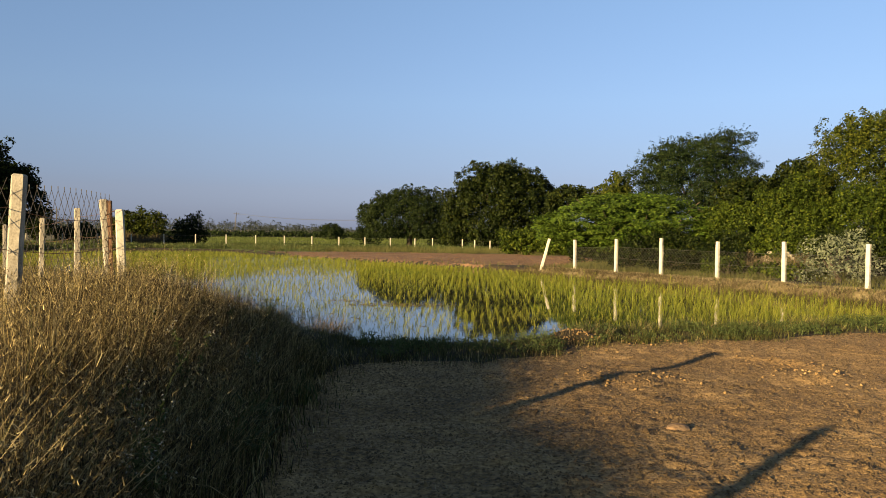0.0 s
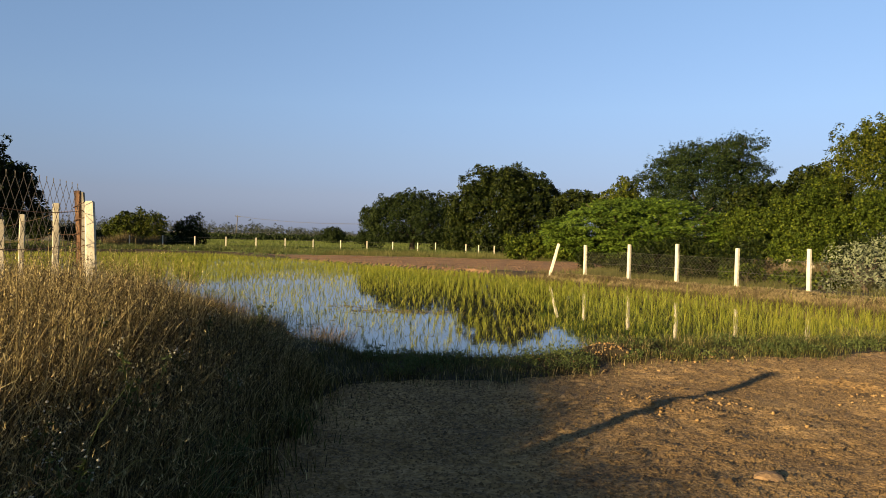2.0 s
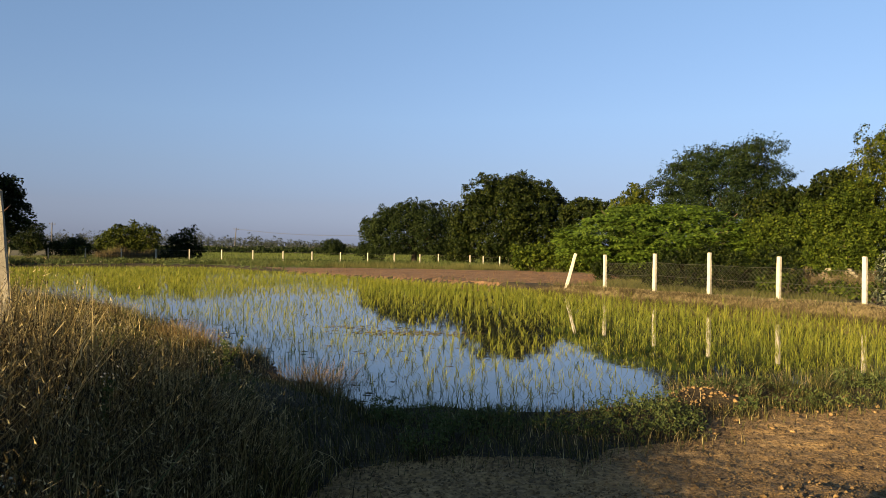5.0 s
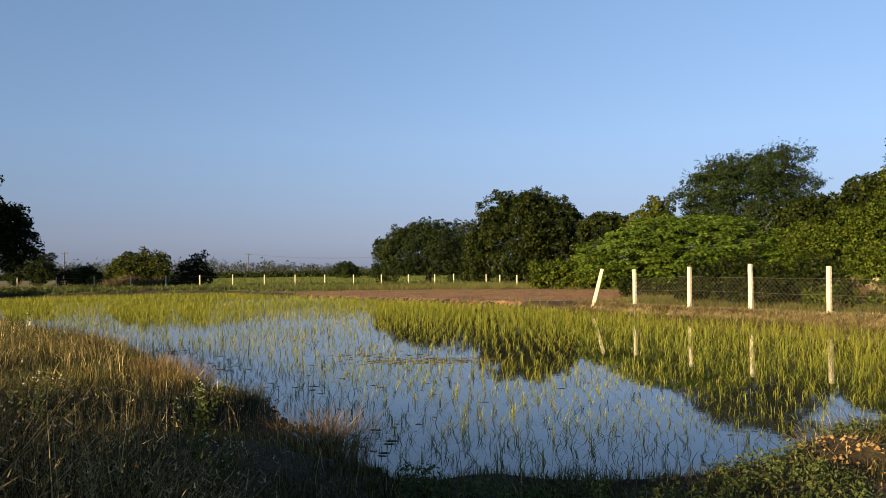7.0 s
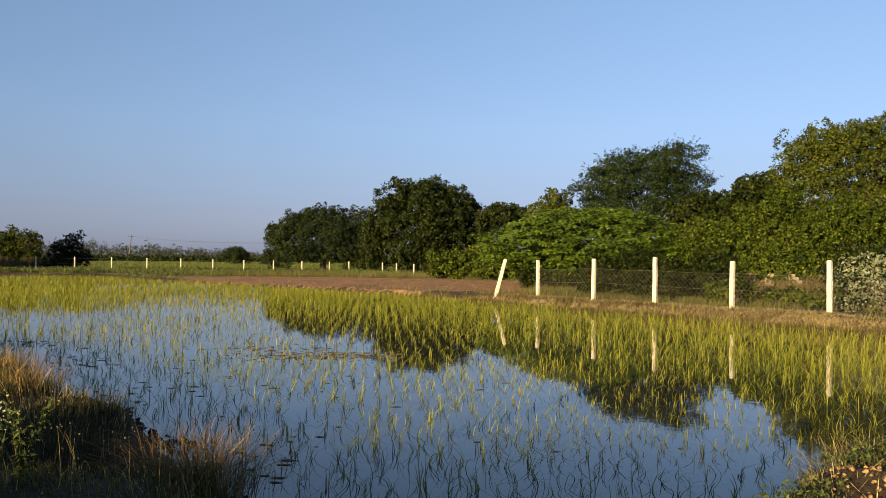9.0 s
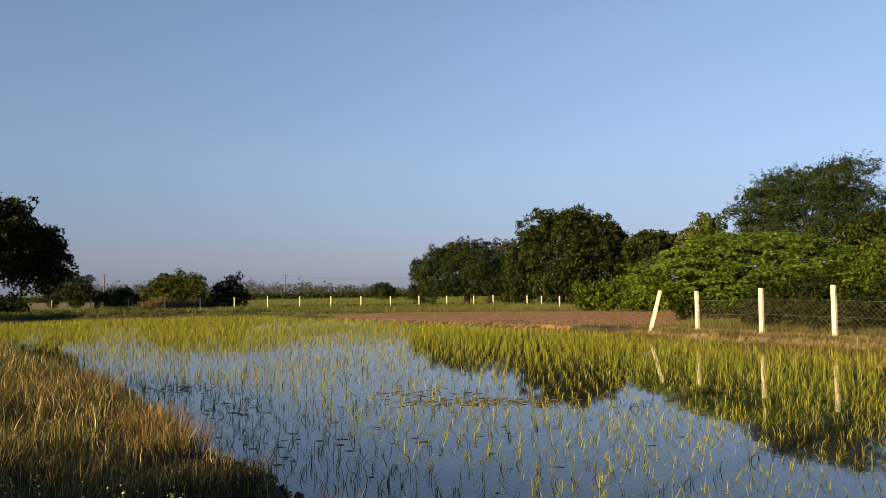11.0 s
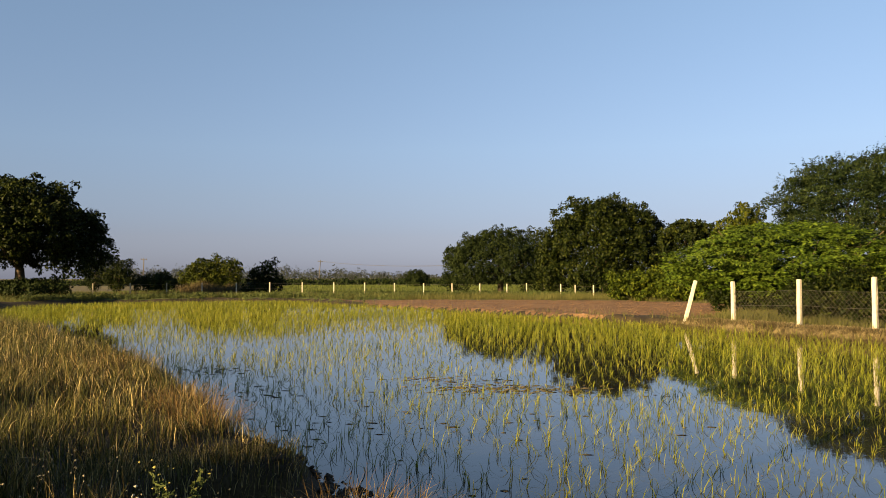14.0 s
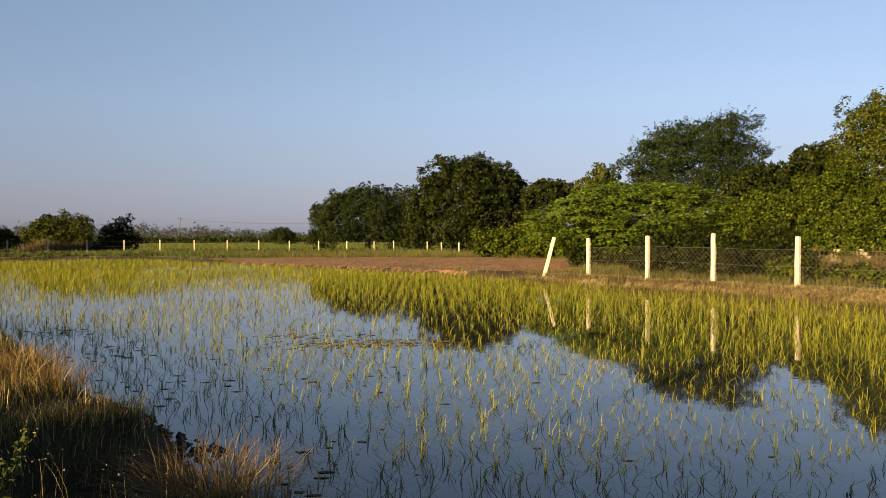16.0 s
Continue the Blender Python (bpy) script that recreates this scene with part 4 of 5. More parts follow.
tree("shade_tree", "large dark tree with heavy drooping crown", "tree", (-44.3, 67.9), 0.42, 2.7, dome(R, 7.2, 6.8, 2.4, 9.8, 58, 1.35, 0.06, 2.4, 0.12, 24), M_NEEM, 2700, 0.26, 0.6, 0.46, 32, 0.3, fill=0.35, seed=7)

SHRUBS = "shrubs along the fence"
for k, (x, y, rx, ry, z0, h, n, mat, lab) in enumerate((
        (15.3, 43, 1.9, 2.0, 0.2, 3.9, 20, M_GOLD, "yellow-green broadleaf bush behind the fence"),
        (17.9, 42, 2.2, 2.0, 0.2, 5.0, 24, M_GOLD, "yellow-green broadleaf bush behind the fence"),
        (20.6, 41, 2.3, 2.2, 0.2, 4.6, 24, M_GOLD, "yellow-green broadleaf bush behind the fence"),
        (23.2, 40, 2.6, 2.2, 0.2, 4.9, 24, M_GOLD, "yellow-green broadleaf bush behind the fence"),
        (26.5, 42, 2.8, 2.4, 0.2, 5.2, 24, M_GOLD, "yellow-green broadleaf bush behind the fence"),
        # two dark-leaved trees added to darken the shadowed void beside the thorn tree
        (23.6, 56, 2.6, 2.2, 1.0, 7.5, 22, M_NEEM, "dark green tree filling the shadowed gap among lighter bushes"),
        (20.0, 54, 3.6, 3.0, 0.5, 6.2, 24, M_NEEM, "dark green tree filling the shadowed gap among lighter bushes"),
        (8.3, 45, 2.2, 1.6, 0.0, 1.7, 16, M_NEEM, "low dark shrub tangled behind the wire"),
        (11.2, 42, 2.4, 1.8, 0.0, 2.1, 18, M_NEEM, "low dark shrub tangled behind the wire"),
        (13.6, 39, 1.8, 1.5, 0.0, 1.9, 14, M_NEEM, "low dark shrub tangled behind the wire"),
        (5.8, 68, 2.4, 2.0, 0.0, 2.3, 16, M_GOLD, "olive hedge of creepers at the field edge"),
        (8.8, 66, 2.4, 2.0, 0.0, 2.7, 16, M_GOLD, "leafy hedge overgrown with creepers"),
        (11.4, 60, 2.4, 2.0, 0.0, 2.7, 16, M_GOLD, "leafy hedge overgrown with creepers"),
        (10.0, 73, 2.4, 2.0, 3.7, 6.4, 16, M_NEEM, "dark round tree behind the hedge"),
        (13.9, 72, 2.6, 2.4, 1.0, 7.25, 22, M_LIME, "olive tree rising behind the hedge"),
        (14.0, 28.7, 1.5, 1.1, 0.0, 1.75, 18, M_GREY, "grey-green broad-leaved shrub beside the fence"),
        (16.2, 26.6, 1.4, 1.1, 0.0, 1.6, 14, M_GREY, "grey-green broad-leaved shrub beside the fence"),
        (11.0, 31.8, 0.9, 0.6, 0.0, 0.7, 10, M_GOLD, "low leafy weeds growing at the fence foot"),
        (12.3, 31.2, 1.0, 0.7, 0.0, 0.42, 10, M_GOLD, "low leafy weeds growing at the fence foot"),
        (12.9, 29.6, 0.9, 0.7, 0.0, 0.42, 10, M_GOLD, "low leafy weeds growing at the fence foot"),
        (11.8, 34.6, 1.2, 0.9, 0.0, 1.3, 12, M_NEEM, "low leafy weeds growing at the fence foot"),
        (9.8, 35.0, 1.1, 0.9, 0.0, 1.0, 12, M_NEEM, "low leafy weeds growing at the fence foot"),
        (8.2, 37.6, 1.1, 0.9, 0.0, 1.0, 12, M_NEEM, "low leafy weeds growing at the fence foot"),
        (15.6, 37.4, 1.7, 1.2, 0.0, 2.4, 14, M_GOLD, "yellow-green bush with dried stems behind the wire"),
        (16.4, 33.0, 1.6, 1.2, 0.0, 2.0, 14, M_NEEM, "dark leafy bush behind the wire"),
        (15.4, 34.0, 0.8, 0.5, 0.0, 0.8, 9, M_DRYBUSH, "brown dried leaf heap behind the wire"),
        (12.6, 34.6, 0.8, 0.5, 0.0, 0.8, 9, M_DRYBUSH, "brown dried brush heap behind the wire"))):
    small = y < 46
    size = 0.10 if mat is M_GREY else 0.13 if small else 0.22
    tree("shrub", lab, "shrub", (x, y), 0.08, h * 0.3, dome(R, rx, ry, z0 + 0.1, h, n, min(rx, h) * 0.31), mat, int((200 + 85 * rx * h * 0.5 * (1.7 if small else 1)) * (0.6 if mat is M_GREY else 1)), size, 0.55, 0.3 if mat is M_GREY else 0.26 if small else 0.36, 32, seed=60 + k, group=SHRUBS)

for k, (x, y, rx, h, mat, lab) in enumerate((
        (-39.4, 92, 3.0, 4.2, M_LIME, "yellow-green bush beyond the far fence"),
        (-36.2, 92, 1.4, 4.5, M_LIME, "light green young tree beyond the far fence"),
        (-29.2, 84, 2.0, 3.4, M_NEEM, "dark bushy tree at the far fence"),
        (-28.9, 81.5, 2.0, 1.2, M_NEEM, "low dark bush at the far fence"),
        (-60.8, 105, 1.7, 5.9, M_OLIVE, "grey-green tree on the open scrub"),
        (-57.4, 105, 2.3, 4.7, M_NEEM, "dark round tree on the open scrub"),
        (-54.8, 110, 3.6, 2.7, M_OLIVE, "low green thicket on the open scrub"),
        (-49.0, 112, 3.6, 2.4, M_OLIVE, "low green thicket on the open scrub"),
        (-27.4, 160, 2.9, 3.6, M_OLIVE, "pale thin tree beyond the green field"),
        (-42.2, 65.7, 4.8, 1.75, M_OLIVE, "low dark undergrowth below the large tree"))):
    tree("bush", lab, "bush", (x, y), 0.1, h * 0.35, dome(R, rx, rx * 0.8, 0.1, h, 16, min(rx, h) * 0.3), mat, int(260 + 80 * rx * h * 0.5), 0.24, 0.5, 0.36, 20, seed=90 + k, group="bushes beyond the far fence")


def build_far_woods():
    rng = np.random.default_rng(15)
    lobes = []
    for k in range(460):
        y = 235 + 150 * rng.random()
        u = rng.uniform(-0.62, 0.02)
        x = u * y
        h = np.interp(u, [-0.6, -0.34, -0.27, -0.23, -0.14, 0], [4.5, 4.6, 4.2, 3.0, 2.0, 2.0]) * y / 260 * rng.uniform(0.55, 1.15)
        r = rng.uniform(1.5, 3.5)
        lobes.append((x, y, h * 0.45, r, r, h * 0.5))
        if rng.random() < 0.25:
            lobes.append((x, y, h * 1.0, r * 0.35, r * 0.35, h * 0.32))
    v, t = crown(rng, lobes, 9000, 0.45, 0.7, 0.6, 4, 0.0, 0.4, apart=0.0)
    stuff("far_woods", fast_mesh("far_woods", v, t, M_FAR_HAZE), "distant tree line along the horizon, haze tinted into its leaves", "trees")
    x = rng.uniform(-160, 20, 2600)
    y = rng.uniform(190, 215, 2600)
    c = np.stack([x, y, rng.uniform(0, 1.0, 2600)], 1)
    v, t = leaf_cloud(rng, c, np.tile([0, -0.7, 0.7], (2600, 1)), 0.55, 0.7, 0.6, 9)
    stuff("far_scrub", fast_mesh("far_scrub", v, t, M_OLIVE), "low scrub along the far side of the green field", "scrub")


build_far_woods()


# ---- power poles ----
def build_pole(x, y, high, lean):
    top = tagged(new("power_pole"), "slender grey concrete power pole with a crossarm", "power pole", "power poles")
    top.matrix_basis = pose(x, y, 0, ry=lean)
    v, t = tubes([[(0, 0, -0.2), (0, 0, high * 0.5), (0, 0, high)]], [0.14, 0.12, 0.09], 8)
    mesh_part("shaft", v, t, M_POLE, top)
    v, t = tubes([[(-0.7, 0, high - 0.3), (0, 0, high - 0.25), (0.7, 0, high - 0.3)]], 0.05, 4)
    arm = mesh_part("crossarm", v, t, M_POLE, top)
    for dx in (-0.6, 0.0, 0.6):
        v, t = tubes([[(dx, 0, high - 0.3), (dx, 0, high - 0.02 + 0.15 * (dx == 0))]], [0.06, 0.04], 6)
        mesh_part("insulator", v, t, M_POLE, arm)


build_pole(-59.5, 200, 6.2, 4.5)
build_pole(-87.3, 165, 6.1, 1.5)


def build_cable():
    ob = tagged(new("power_cable"), "thin sagging power cable strung across the field", "cable")
    for dx in (0.0, 0.6):
        v, t = tubes([wire_line((-59.2 + dx, 200, 6.0), (12 + dx, 90, 4.6 + dx * 0.3), 1.5, 16)], 0.018)
        mesh_part("wire", v, t, M_WIRE, ob)


build_cable()


def build_green_crop():
    """The low green crop beyond the far fence."""
    rng = np.random.default_rng(16)
    x, y = scatter(rng, -60, 8, 80, 190, 5)
    keep = y > 82 + 0.3 * (x + 20)
    x, y = x[keep], y[keep]
    base = np.stack([x, y, ground_z(x, y, False) - 0.02], 1)
    v, t = ribbons(rng, base, rng.uniform(0.15, 0.4, x.size), rng.uniform(0.1, 0.7, x.size), rng.uniform(0.08, 0.2, x.size), (0.0,))
    stuff("green_crop", fast_mesh("green_crop", v, t, M_CROP), "low bright green crop filling the far field", "crop")


build_green_crop()


def build_fence_weeds():
    """Dark rank weeds along the foot of the far fence and on the far bund."""
    rng = np.random.default_rng(17)
    n = 5200
    u = rng.random(n)
    off = rng.uniform(-2.4, 0.5, n)
    x, y = -52 + 55 * u + 0.45 * off, 64.6 + 27 * u + 0.9 * off - 10 * smooth01((u - 0.85) / 0.15)
    m = 1800
    k = rng.random(m)
    w = 6000
    xs, ys = rng.uniform(-50, -12, w), rng.uniform(60, 84, w)
    fill = (outline_distance(xs, ys, PADDY) > 0.4) & ~inside(xs, ys, PLOUGHED) & (ys < 66 + 0.49 * (xs + 48))
    x = np.concatenate([x, -37 + 17 * k, xs[fill]])
    y = np.concatenate([y, np.interp(k, [0, 0.2, 0.6, 1], [58, 65.5, 69, 70]) + rng.uniform(-0.5, 1.0, m), ys[fill]])
    high = 0.2 + 0.42 * vnoise(x * 0.7, y * 0.7, 51) * rng.uniform(0.5, 1.1, x.size)
    base = np.stack([x, y, ground_z(x, y, False) - 0.02], 1)
    c = base + np.stack([0 * x, 0 * x, high * rng.random(x.size)], 1)
    v, t = joined([leaf_cloud(rng, c, np.tile([0, -0.5, 0.7], (x.size, 1)), 0.12, 0.5, 0.16, 5),
                   ribbons(rng, np.repeat(base, 3, 0) + rng.normal(0, 0.1, (x.size * 3, 3)) * (1, 1, 0), np.repeat(high, 3) * rng.uniform(0.7, 1.3, x.size * 3), rng.uniform(0.1, 0.8, x.size * 3), rng.uniform(0.02, 0.04, x.size * 3), (0.0,))])
    stuff("fence_weeds", fast_mesh("fence_weeds", v, t, M_WEED), "dark green rank weeds along the far fence", "weeds")


build_fence_weeds()


def build_ruin():
    """A crumbling wall stub of brick and pale plaster behind the wire."""
    rng = np.random.default_rng(18)
    ruin = tagged(new("ruined_wall"), "crumbling overgrown wall of red brick and pale plaster", "wall")
    ruin.matrix_basis = pose(14.1, 35.4, float(ground_z(14.1, 35.4, False)) - 0.05, rz=-32)
    stones = {}
    for name, mat in (("brick", M_BRICK), ("plastered_brick", M_PLASTER)):
        bm = bmesh.new()
        bmesh.ops.create_cube(bm, size=1.0)
        bmesh.ops.subdivide_edges(bm, edges=bm.edges[:], cuts=1)
        for v in bm.verts:
            v.co *= 1 - 0.12 * (v.co.length > 0.8)
            v.co += Vector(rng.uniform(-0.05, 0.05, 3))
        stones[name] = bpy.data.meshes.new(name)
        bm.to_mesh(stones[name])
        bm.free()
        stones[name].materials.append(mat)
    for row in range(14):
        z = row * 0.113
        for k in range(-6, 7):
            u = k * 0.235 + 0.11 * (row % 2)
            top = 1.14 - 0.4 * abs(u) + 0.8 * (float(vnoise(np.array(u * 2.6), np.array(0.5), 61)) - 0.5)
            if z + 0.1 > top:
                continue
            name = "plastered_brick" if vnoise(np.array(u * 2.2 + 5), np.array(z * 2.6), 62) + rng.uniform(-0.15, 0.15) > 0.33 else "brick"
            ob = under(new(name, stones[name]), ruin)
            ob.matrix_local = pose(u, rng.normal(0, 0.03) - 0.04 * (name != "brick"), z + 0.055, rz=rng.normal(0, 7), ry=rng.normal(0, 5)) @ Matrix.Diagonal((0.232, 0.3, 0.112, 1))
    c = np.stack([rng.uniform(-1.6, 1.6, 70), np.full(70, -0.22), rng.uniform(0.0, 1.15, 70)], 1)
    c = c[vnoise(c[:, 0] * 1.9, c[:, 2] * 1.9, 63) > 0.58]
    v, t = leaf_cloud(rng, c, np.tile([0.0, -0.8, 0.3], (len(c), 1)), 0.10, 0.5, 0.2, 34)
    mesh_part("creeper", v, t, M_GOLD, ruin, "green creeper over the wall")


build_ruin()


# ---- weeds, tufts and small things ----
def grass_tuft(x, y, high, wide, blades, mat, label, seed):
    """One clump of arching blades."""
    rng = np.random.default_rng(seed)
    ob = tagged(new("grass_tuft"), label, "grass tuft", "grass tufts at the water")
    z = max(0.02, float(ground_z(np.array([x]), np.array([y]), False)[0]))
    ob.matrix_basis = pose(x, y, z)
    r = wide * np.sqrt(rng.random(blades))
    a = rng.uniform(0, 2 * np.pi, blades)
    base = np.stack([r * np.cos(a), r * np.sin(a), np.full(blades, -0.05)], 1)
    az = a + rng.normal(0, 0.7, blades)
    v, t = ribbons(rng, base, high * rng.uniform(0.5, 1.15, blades), rng.uniform(0.1, 1.25, blades), rng.uniform(0.003, 0.0065, blades), (0.0, 0.4, 0.75), 0.5, az)
    mesh_part("blade_clump", v, t, mat, ob)
    n = blades // 10
    base2 = base[:n] * 0.8
    v, t = ribbons(rng, base2, high * rng.uniform(1.0, 1.35, n), rng.uniform(0.5, 1.1, n), np.full(n, 0.004), (0.0, 0.4, 0.75), 0.6)
    mesh_part("stalk_clump", v, t, M_STRAW, ob)


for k, (x, y, high, wide, n, red) in enumerate(((-1.58, 13.2, 0.72, 0.24, 700, 1), (-1.25, 12.75, 0.55, 0.25, 300, 1), (-3.7, 15.7, 0.40, 0.34, 380, 1),
        (-4.3, 16.5, 0.46, 0.40, 420, 1), (-6.9, 19.4, 0.5, 0.5, 420, 1), (2.75, 12.15, 0.28, 0.3, 300, 0), (3.6, 12.5, 0.30, 0.35, 380, 2), (2.35, 11.8, 0.26, 0.25, 240, 0), (4.4, 12.95, 0.28, 0.4, 360, 2), (5.4, 13.4, 0.28, 0.4, 360, 2), (6.6, 13.9, 0.3, 0.45, 360, 2))):
    grass_tuft(x, y, high, wide, n, (M_DRY_GAP_SHADE, M_RED, M_GRASS_GAP_SHADE)[red], ("straw-coloured grass tuft on the bund", "rust-orange dry grass tuft at the water edge", "dark green spreading grass tuft on the bund")[red], 200 + k)


def flowering_weed(x, y, high, stems, mat, label, seed):
    """Upright weed: thin stems with pairs of leaves and small flower heads."""
    rng = np.random.default_rng(seed)
    ob = tagged(new("flowering_weed"), label, "weed", "weeds in the grass")
    ob.matrix_basis = pose(x, y, float(ground_z(np.array([x]), np.array([y]), False)[0]) - 0.02)
    leaves, heads = [], []
    for k in range(stems):
        a, lean = rng.uniform(0, 6.28), rng.uniform(0.05, 0.35)
        h = high * rng.uniform(0.7, 1.1)
        end = np.array([math.cos(a) * lean * h, math.sin(a) * lean * h, h])
        pts = np.array([end * (q, q, q) * np.array([q, q, 1]) for q in np.linspace(0, 1, 6)])
        v, t = tubes([pts], np.linspace(0.004, 0.002, 6), 4)
        mesh_part("stem", v, t, M_WEED, ob)
        m = 22
        q = rng.uniform(0.2, 0.98, m)[:, None]
        c = end * q * np.concatenate([q, q, np.ones_like(q)], 1)
        leaves.append(leaf_cloud(rng, c, np.tile([0.0, 0, 0.5], (m, 1)), 0.036, 0.36, 0.012, 2, 0.4))
        m = 5
        heads.append(lumps(rng, end + rng.normal(0, 0.025, (m, 3)), rng.uniform(0.005, 0.009, m), 0.8))
    v, t = joined(leaves)
    mesh_part("foliage", v, t, M_WEED, ob)
    v, t = joined(heads)
    tagged(mesh_part("umbel", v, t, mat, ob, "umbel of small flower heads"), kind="stuff")


for k, (x, y, high, stems, yellow) in enumerate(((-0.60, 4.15, 0.56, 11, 0), (-0.85, 4.7, 0.62, 5, 0), (-1.0, 5.7, 0.8, 4, 0), (-1.15, 5.0, 0.62, 5, 0), (-1.25, 6.8, 0.62, 7, 0), (-1.0, 7.3, 0.55, 5, 0), (-1.6, 6.2, 0.75, 5, 0), (-1.5, 8.2, 0.7, 5, 0),
        (-1.95, 11.6, 0.46, 6, 1), (-1.75, 10.9, 0.45, 5, 0), (-2.6, 10.6, 0.6, 6, 0), (-1.4, 10.2, 0.4, 5, 0), (-1.9, 9.5, 0.6, 5, 0))):
    flowering_weed(x, y, high, stems, M_YELLOW if yellow else M_PETAL, "leafy green weed with small yellow flowers" if yellow else "leafy green weed with small white flowers", 300 + k)


def build_button_flowers():
    """Dry stalks with round whitish seed heads all through the bank's grass."""
    rng = np.random.default_rng(41)
    x, y = scatter(rng, -4.5, -0.7, 4.0, 13.5, 45)
    keep = (outline_distance(x, y, PADDY) > 0.3) & (dirt_depth(x, y) < -0.3)
    x, y = x[keep], y[keep]
    base = np.stack([x, y, ground_z(x, y, False)], 1)
    h = np.maximum(grass_height(x, y) * rng.uniform(0.75, 1.05, x.size), 0.3)
    lean, az = rng.uniform(0, 0.45, x.size), rng.uniform(0, 2 * np.pi, x.size)
    tips = base + np.stack([np.cos(az) * lean * h, np.sin(az) * lean * h, h * (1 - 0.25 * lean)], 1)
    stalk = ribbons(rng, base, h, lean, np.full(x.size, 0.003), (0.0, 0.35, 0.7), 0.25, az)
    stuff("seed_stalks", fast_mesh("seed_stalks", *stalk, M_DRY_GAP_SHADE), "thin dry stalks standing among the grass", "stalks")
    stuff("seed_heads", fast_mesh("seed_heads", *lumps(rng, tips, rng.uniform(0.004, 0.007, x.size), 1.0), M_FLOWER), "small round whitish seed heads on stalks", "seed heads")


build_button_flowers()


def build_tall_blades():
    rng = np.random.default_rng(42)
    for k, (x, y, n, high) in enumerate(((-1.05, 3.75, 18, 1.0), (-0.95, 4.3, 14, 0.95), (-1.25, 7.2, 10, 0.95), (-0.72, 6.2, 130, 0.46), (-0.62, 5.5, 150, 0.44), (-0.85, 5.8, 120, 0.5), (-0.6, 7.6, 60, 0.3))):
        ob = tagged(new("green_grass_clump"), "fresh green long-bladed grass clump in the dry grass", "grass clump", "green clumps")
        ob.matrix_basis = pose(x, y, float(ground_z(np.array([x]), np.array([y]), False)[0]) - 0.02)
        base = np.concatenate([rng.normal(0, 0.07, (n, 2)), np.zeros((n, 1))], 1)
        v, t = ribbons(rng, base, high * rng.uniform(0.7, 1.15, n), rng.uniform(0.3, 0.9, n), rng.uniform(0.008, 0.014, n), (0.0, 0.35, 0.7), 0.6)
        mesh_part("blade_clump", v, t, M_WEED, ob)


build_tall_blades()


def build_mud_clods():
    rng = np.random.default_rng(43)
    parts = []
    for cx, cy, sx, sy, n, big in ((2.45, 11.75, 0.35, 0.22, 170, 0.03), (1.6, 11.2, 0.5, 0.2, 150, 0.028), (2.5, 8.9, 0.4, 0.3, 70, 0.03), (4.7, 9.6, 0.3, 0.4, 70, 0.03), (3.4, 11.9, 0.4, 0.2, 100, 0.03)):
        x, y = rng.normal(cx, sx, n), rng.normal(cy, sy, n)
        size = big * rng.uniform(0.25, 1.0, n)
        parts.append(lumps(rng, np.stack([x, y, np.maximum(ground_z(x, y), 0.0) + size * 0.3], 1), size, 0.75))
    wet = []
    for cx, cy, sx, sy, n in ((-2.4, 15.05, 0.32, 0.3, 420), (-1.45, 13.1, 0.22, 0.2, 90), (-2.95, 15.75, 0.3, 0.3, 260)):
        x, y = rng.normal(cx, sx, n), rng.normal(cy, sy, n)
        keep = outline_distance(x, y, PADDY) > -0.25
        x, y = x[keep], y[keep]
        size = 0.012 + 0.045 * rng.random(x.size) ** 2
        wet.append(lumps(rng, np.stack([x, y, np.maximum(ground_z(x, y), -0.01) + size * 0.2], 1), size, 0.7))
    stuff("mud_lumps", fast_mesh("mud_lumps", *joined(wet), M_MUD), "dark wet mud crumbling at the water edge", "mud")
    stuff("earth_lumps", fast_mesh("earth_lumps", *joined(parts), M_DIRT), "heaped broken earth lumps along the bund", "soil")


build_mud_clods()


def build_debris():
    """Flat scraps of weed and straw that float on the water."""
    rng = np.random.default_rng(44)
    spots = []
    for cx, cy, sx, sy, n in ((-1.1, 21.5, 0.75, 0.32, 460), (-2.4, 22.6, 0.6, 0.25, 130), (-7.1, 23.3, 0.5, 0.5, 130), (-2.6, 18.3, 1.3, 0.8, 12), (-0.9, 16.3, 1.0, 0.6, 8), (-3.4, 17.6, 0.6, 0.6, 40), (-1.2, 14.8, 0.7, 0.6, 34), (-4.9, 20.5, 0.5, 0.6, 50), (-0.6, 18.8, 2.2, 1.6, 34), (1.0, 17.0, 2.5, 2.0, 10), (-3.0, 27.0, 3.0, 3.0, 26)):
        spots.append(np.stack([rng.normal(cx, sx, n), rng.normal(cy, sy, n)], 1))
    p = np.concatenate(spots)
    p = p[outline_distance(p[:, 0], p[:, 1], PADDY) < -0.1]
    n = len(p)
    size = 0.012 + 0.034 * rng.random(n) ** 2
    v, t = lumps(rng, np.concatenate([p, np.full((n, 1), 0.004)], 1), size, 0.12)
    v = v.reshape(n, 6, 3)
    v[..., 0] = p[:, None, 0] + (v[..., 0] - p[:, None, 0]) * rng.uniform(1.2, 2.8, (n, 1))
    stuff("floating_debris", fast_mesh("floating_debris", v.reshape(-1, 3), t, M_FLOAT), "dark rotting straw and weed scraps afloat", "debris")


build_debris()


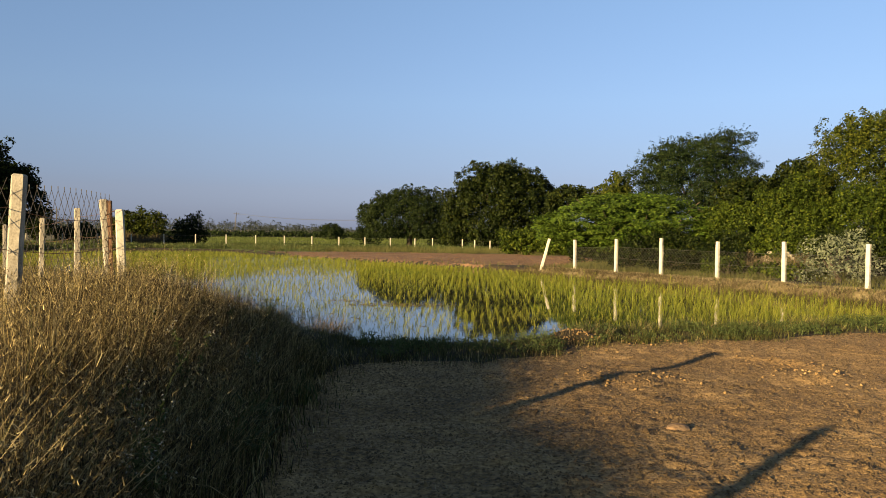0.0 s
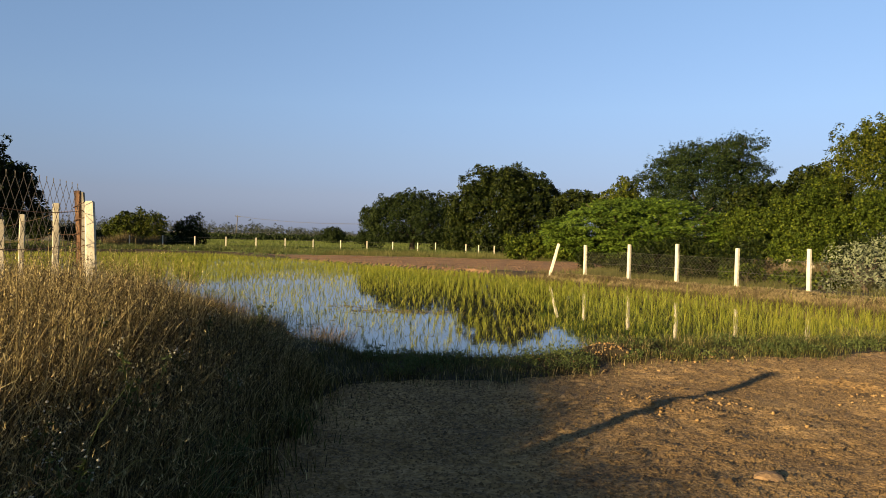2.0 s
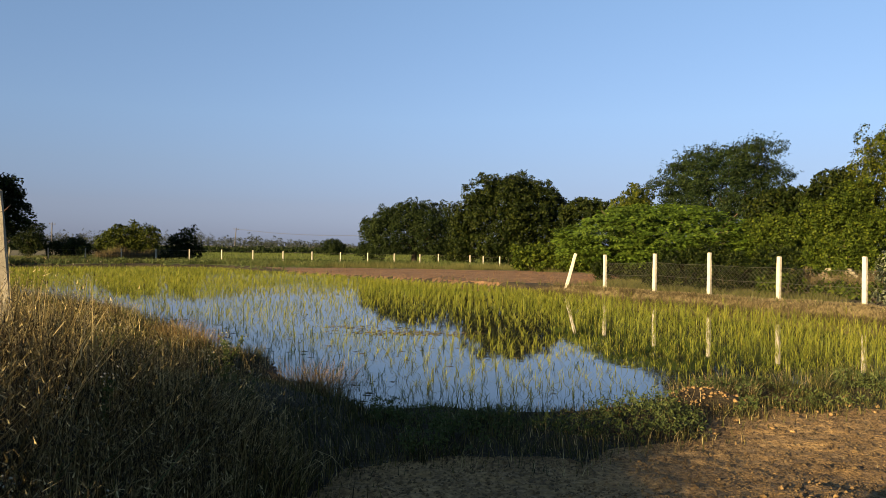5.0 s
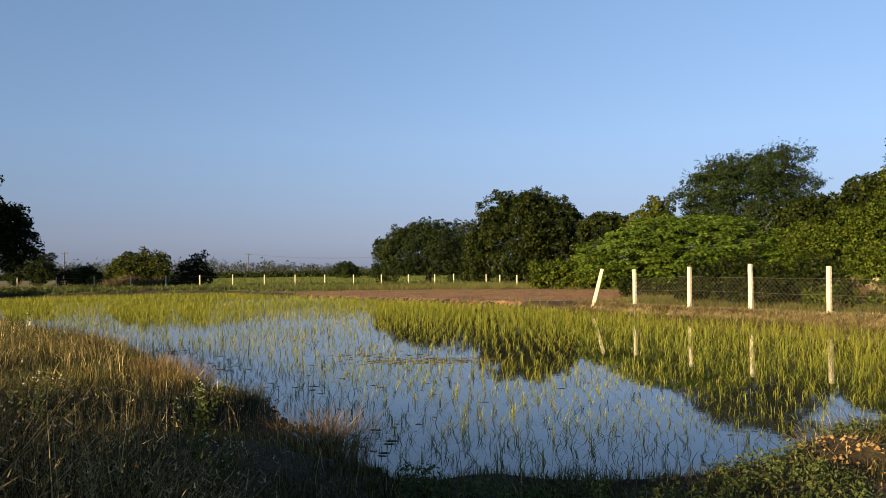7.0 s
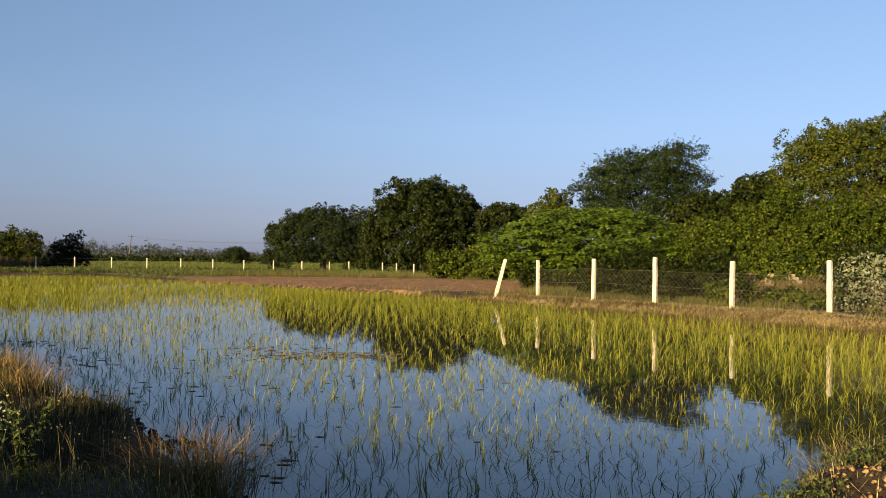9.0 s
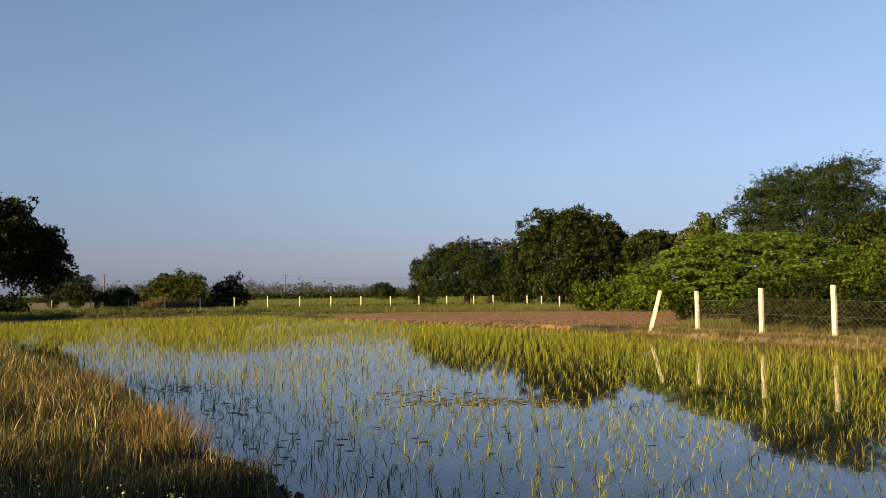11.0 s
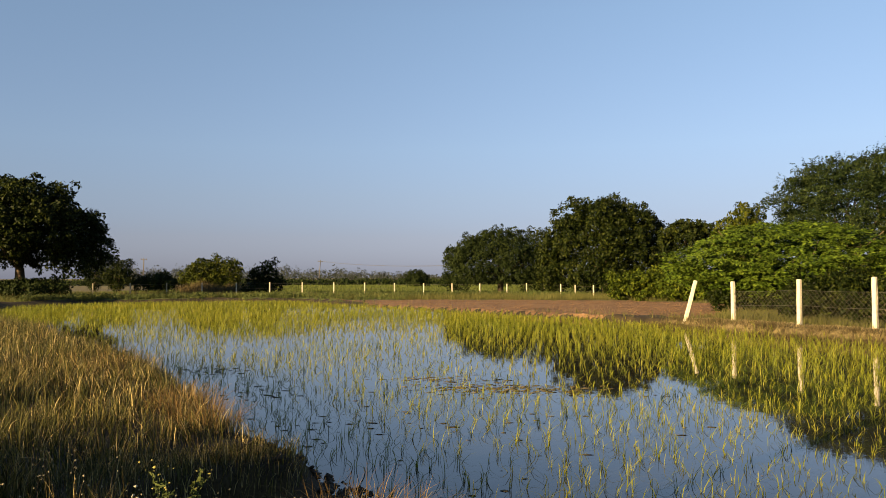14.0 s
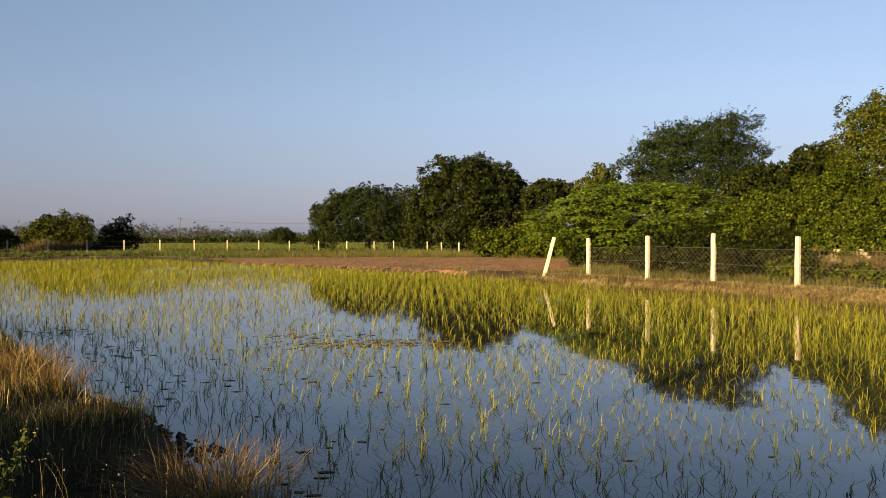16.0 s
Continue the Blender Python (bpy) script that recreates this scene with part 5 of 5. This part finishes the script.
def build_straw():
    """Dead straw fallen along the bank at the foot of the posts, and on the tilled soil."""
    rng = np.random.default_rng(45)
    n = 9000
    u = rng.random(n)
    x = 5.0 + 9.0 * u + rng.normal(-0.35, 0.35, n)
    y = 38.6 - 15.6 * u + rng.normal(-0.2, 0.25, n)
    m = 2600
    x2, y2 = rng.uniform(-0.4, 7, m), rng.uniform(5, 13.5, m)
    keep = (dirt_depth(x2, y2) > -0.1) & (dirt_depth(x2, y2) < 1.2 + 3 * (rng.random(m) < 0.15))
    x, y = np.concatenate([x, x2[keep]]), np.concatenate([y, y2[keep]])
    far = y > 20
    base = np.stack([x, y, ground_z(x, y) + 0.012], 1)
    h = np.where(far, 0.09, 0.03) * rng.uniform(0.5, 1.2, x.size)
    v, t = ribbons(rng, base, h, np.where(far, rng.uniform(0.8, 3.5, x.size), rng.uniform(2, 5, x.size)), np.where(far, 0.02, 0.004), (0.0, 0.5), 0.2)
    stuff("straw", fast_mesh("straw", v, t, M_STRAW), "pale dead straw strewn along the bank", "straw")


build_straw()


def build_bank_fringe():
    """Rust-brown short grass between the rice and the bank below the post fence."""
    rng = np.random.default_rng(47)
    n = 9000
    u = rng.random(n)
    x, y = 3.6 + 11.4 * u, 39.4 - 20.0 * u
    side = rng.uniform(-2.3, -0.7, n)
    x, y = x + 0.866 * (side + 0.9), y + 0.5 * (side + 0.9)
    keep = (np.abs(outline_distance(x, y, PADDY)) < 0.55) & (vnoise(x * 1.3, y * 1.3, 71) + 0.5 * rng.random(n) > 0.5)
    x, y = x[keep], y[keep]
    base = np.stack([x, y, np.maximum(ground_z(x, y, False), 0) - 0.02], 1)
    rep = np.repeat(np.arange(x.size), 4)
    b = base[rep] + rng.normal(0, 0.05, (rep.size, 3)) * (1, 1, 0)
    v, t = ribbons(rng, b, rng.uniform(0.1, 0.3, rep.size), rng.uniform(0.2, 1.2, rep.size), rng.uniform(0.008, 0.016, rep.size), (0.0, 0.5), 0.4)
    stuff("bank_fringe", fast_mesh("bank_fringe", v, t, M_DRYBUSH), "rust-brown short grass along the bank edge", "grass")


build_bank_fringe()


def build_bund_creeper():
    """Low leafy weeds in uneven cushions along the bund between the tilled soil and the water."""
    rng = np.random.default_rng(48)
    x = rng.uniform(-0.6, 11, 5200)
    y = np.interp(x, EDGE_X, EDGE_Y) + rng.uniform(-0.2, 1.8, x.size)
    lumpy = vnoise(x * 2.1, y * 2.1, 81)
    keep = (outline_distance(x, y, PADDY) > 0.05) & (dirt_depth(x, y) < 0.02) & (lumpy + 0.35 * rng.random(x.size) > np.where(x > 2.6, 0.5, 0.84))
    keep &= (np.hypot(x - 3.25, y - 12.0) > 0.26) & (np.hypot((x - 2.45) / 1.6, y - 11.7) > 0.2)
    x, y, lumpy = x[keep], y[keep], lumpy[keep]
    z = ground_z(x, y, False) + 0.16 * lumpy * rng.random(x.size)
    v, t = leaf_cloud(rng, np.stack([x, y, z], 1), np.tile([0.0, -0.3, 0.8], (x.size, 1)), 0.03, 0.42, 0.06, 15)
    stuff("bund_creeper", fast_mesh("bund_creeper", v, t, M_WEED), "low dark green leafy weeds cushioning the bund", "weeds")


build_bund_creeper()


def build_stone():
    bm = bmesh.new()
    bmesh.ops.create_icosphere(bm, subdivisions=2, radius=0.08)
    for v in bm.verts:
        k = 1 + 0.25 * noise.noise(v.co * 14)
        v.co = Vector((v.co.x * 1.3 * k, v.co.y * k, v.co.z * 0.5 * k))
    me = bpy.data.meshes.new("stone")
    bm.to_mesh(me)
    bm.free()
    me.materials.append(M_STONE)
    ob = tagged(new("stone", me), "flat rounded brown stone half sunk in soil", "stone")
    ob.matrix_basis = pose(2.62, 6.78, float(ground_z(np.array([2.62]), np.array([6.78]))[0]) + 0.01, rz=25)


build_stone()


def build_tall_dry_grass():
    rng = np.random.default_rng(46)
    pieces = []
    for x0, x1, y0, y1, n, high in ((-39.8, -32.5, 86, 90, 3600, 1.7), (-52, -31, 78, 84, 2600, 0.7), (12.4, 16.0, 33.2, 35.0, 2600, 0.95)):
        x, y = rng.uniform(x0, x1, n), rng.uniform(y0, y1, n)
        base = np.stack([x, y, ground_z(x, y, False) - 0.03], 1)
        h = high * rng.uniform(0.5, 1.05, n) * (0.6 + 0.6 * vnoise(x * 0.6, y * 0.6, 19))
        pieces.append(ribbons(rng, base, h, rng.uniform(0.05, 0.5, n), rng.uniform(0.02, 0.06, n) * (1 if x0 < 0 else 0.4), (0.0, 0.5)))
    stuff("tall_dry_grass", fast_mesh("tall_dry_grass", *joined(pieces), M_DRYBUSH), "tall brown dried grass stand at the fence", "grass")


build_tall_dry_grass()
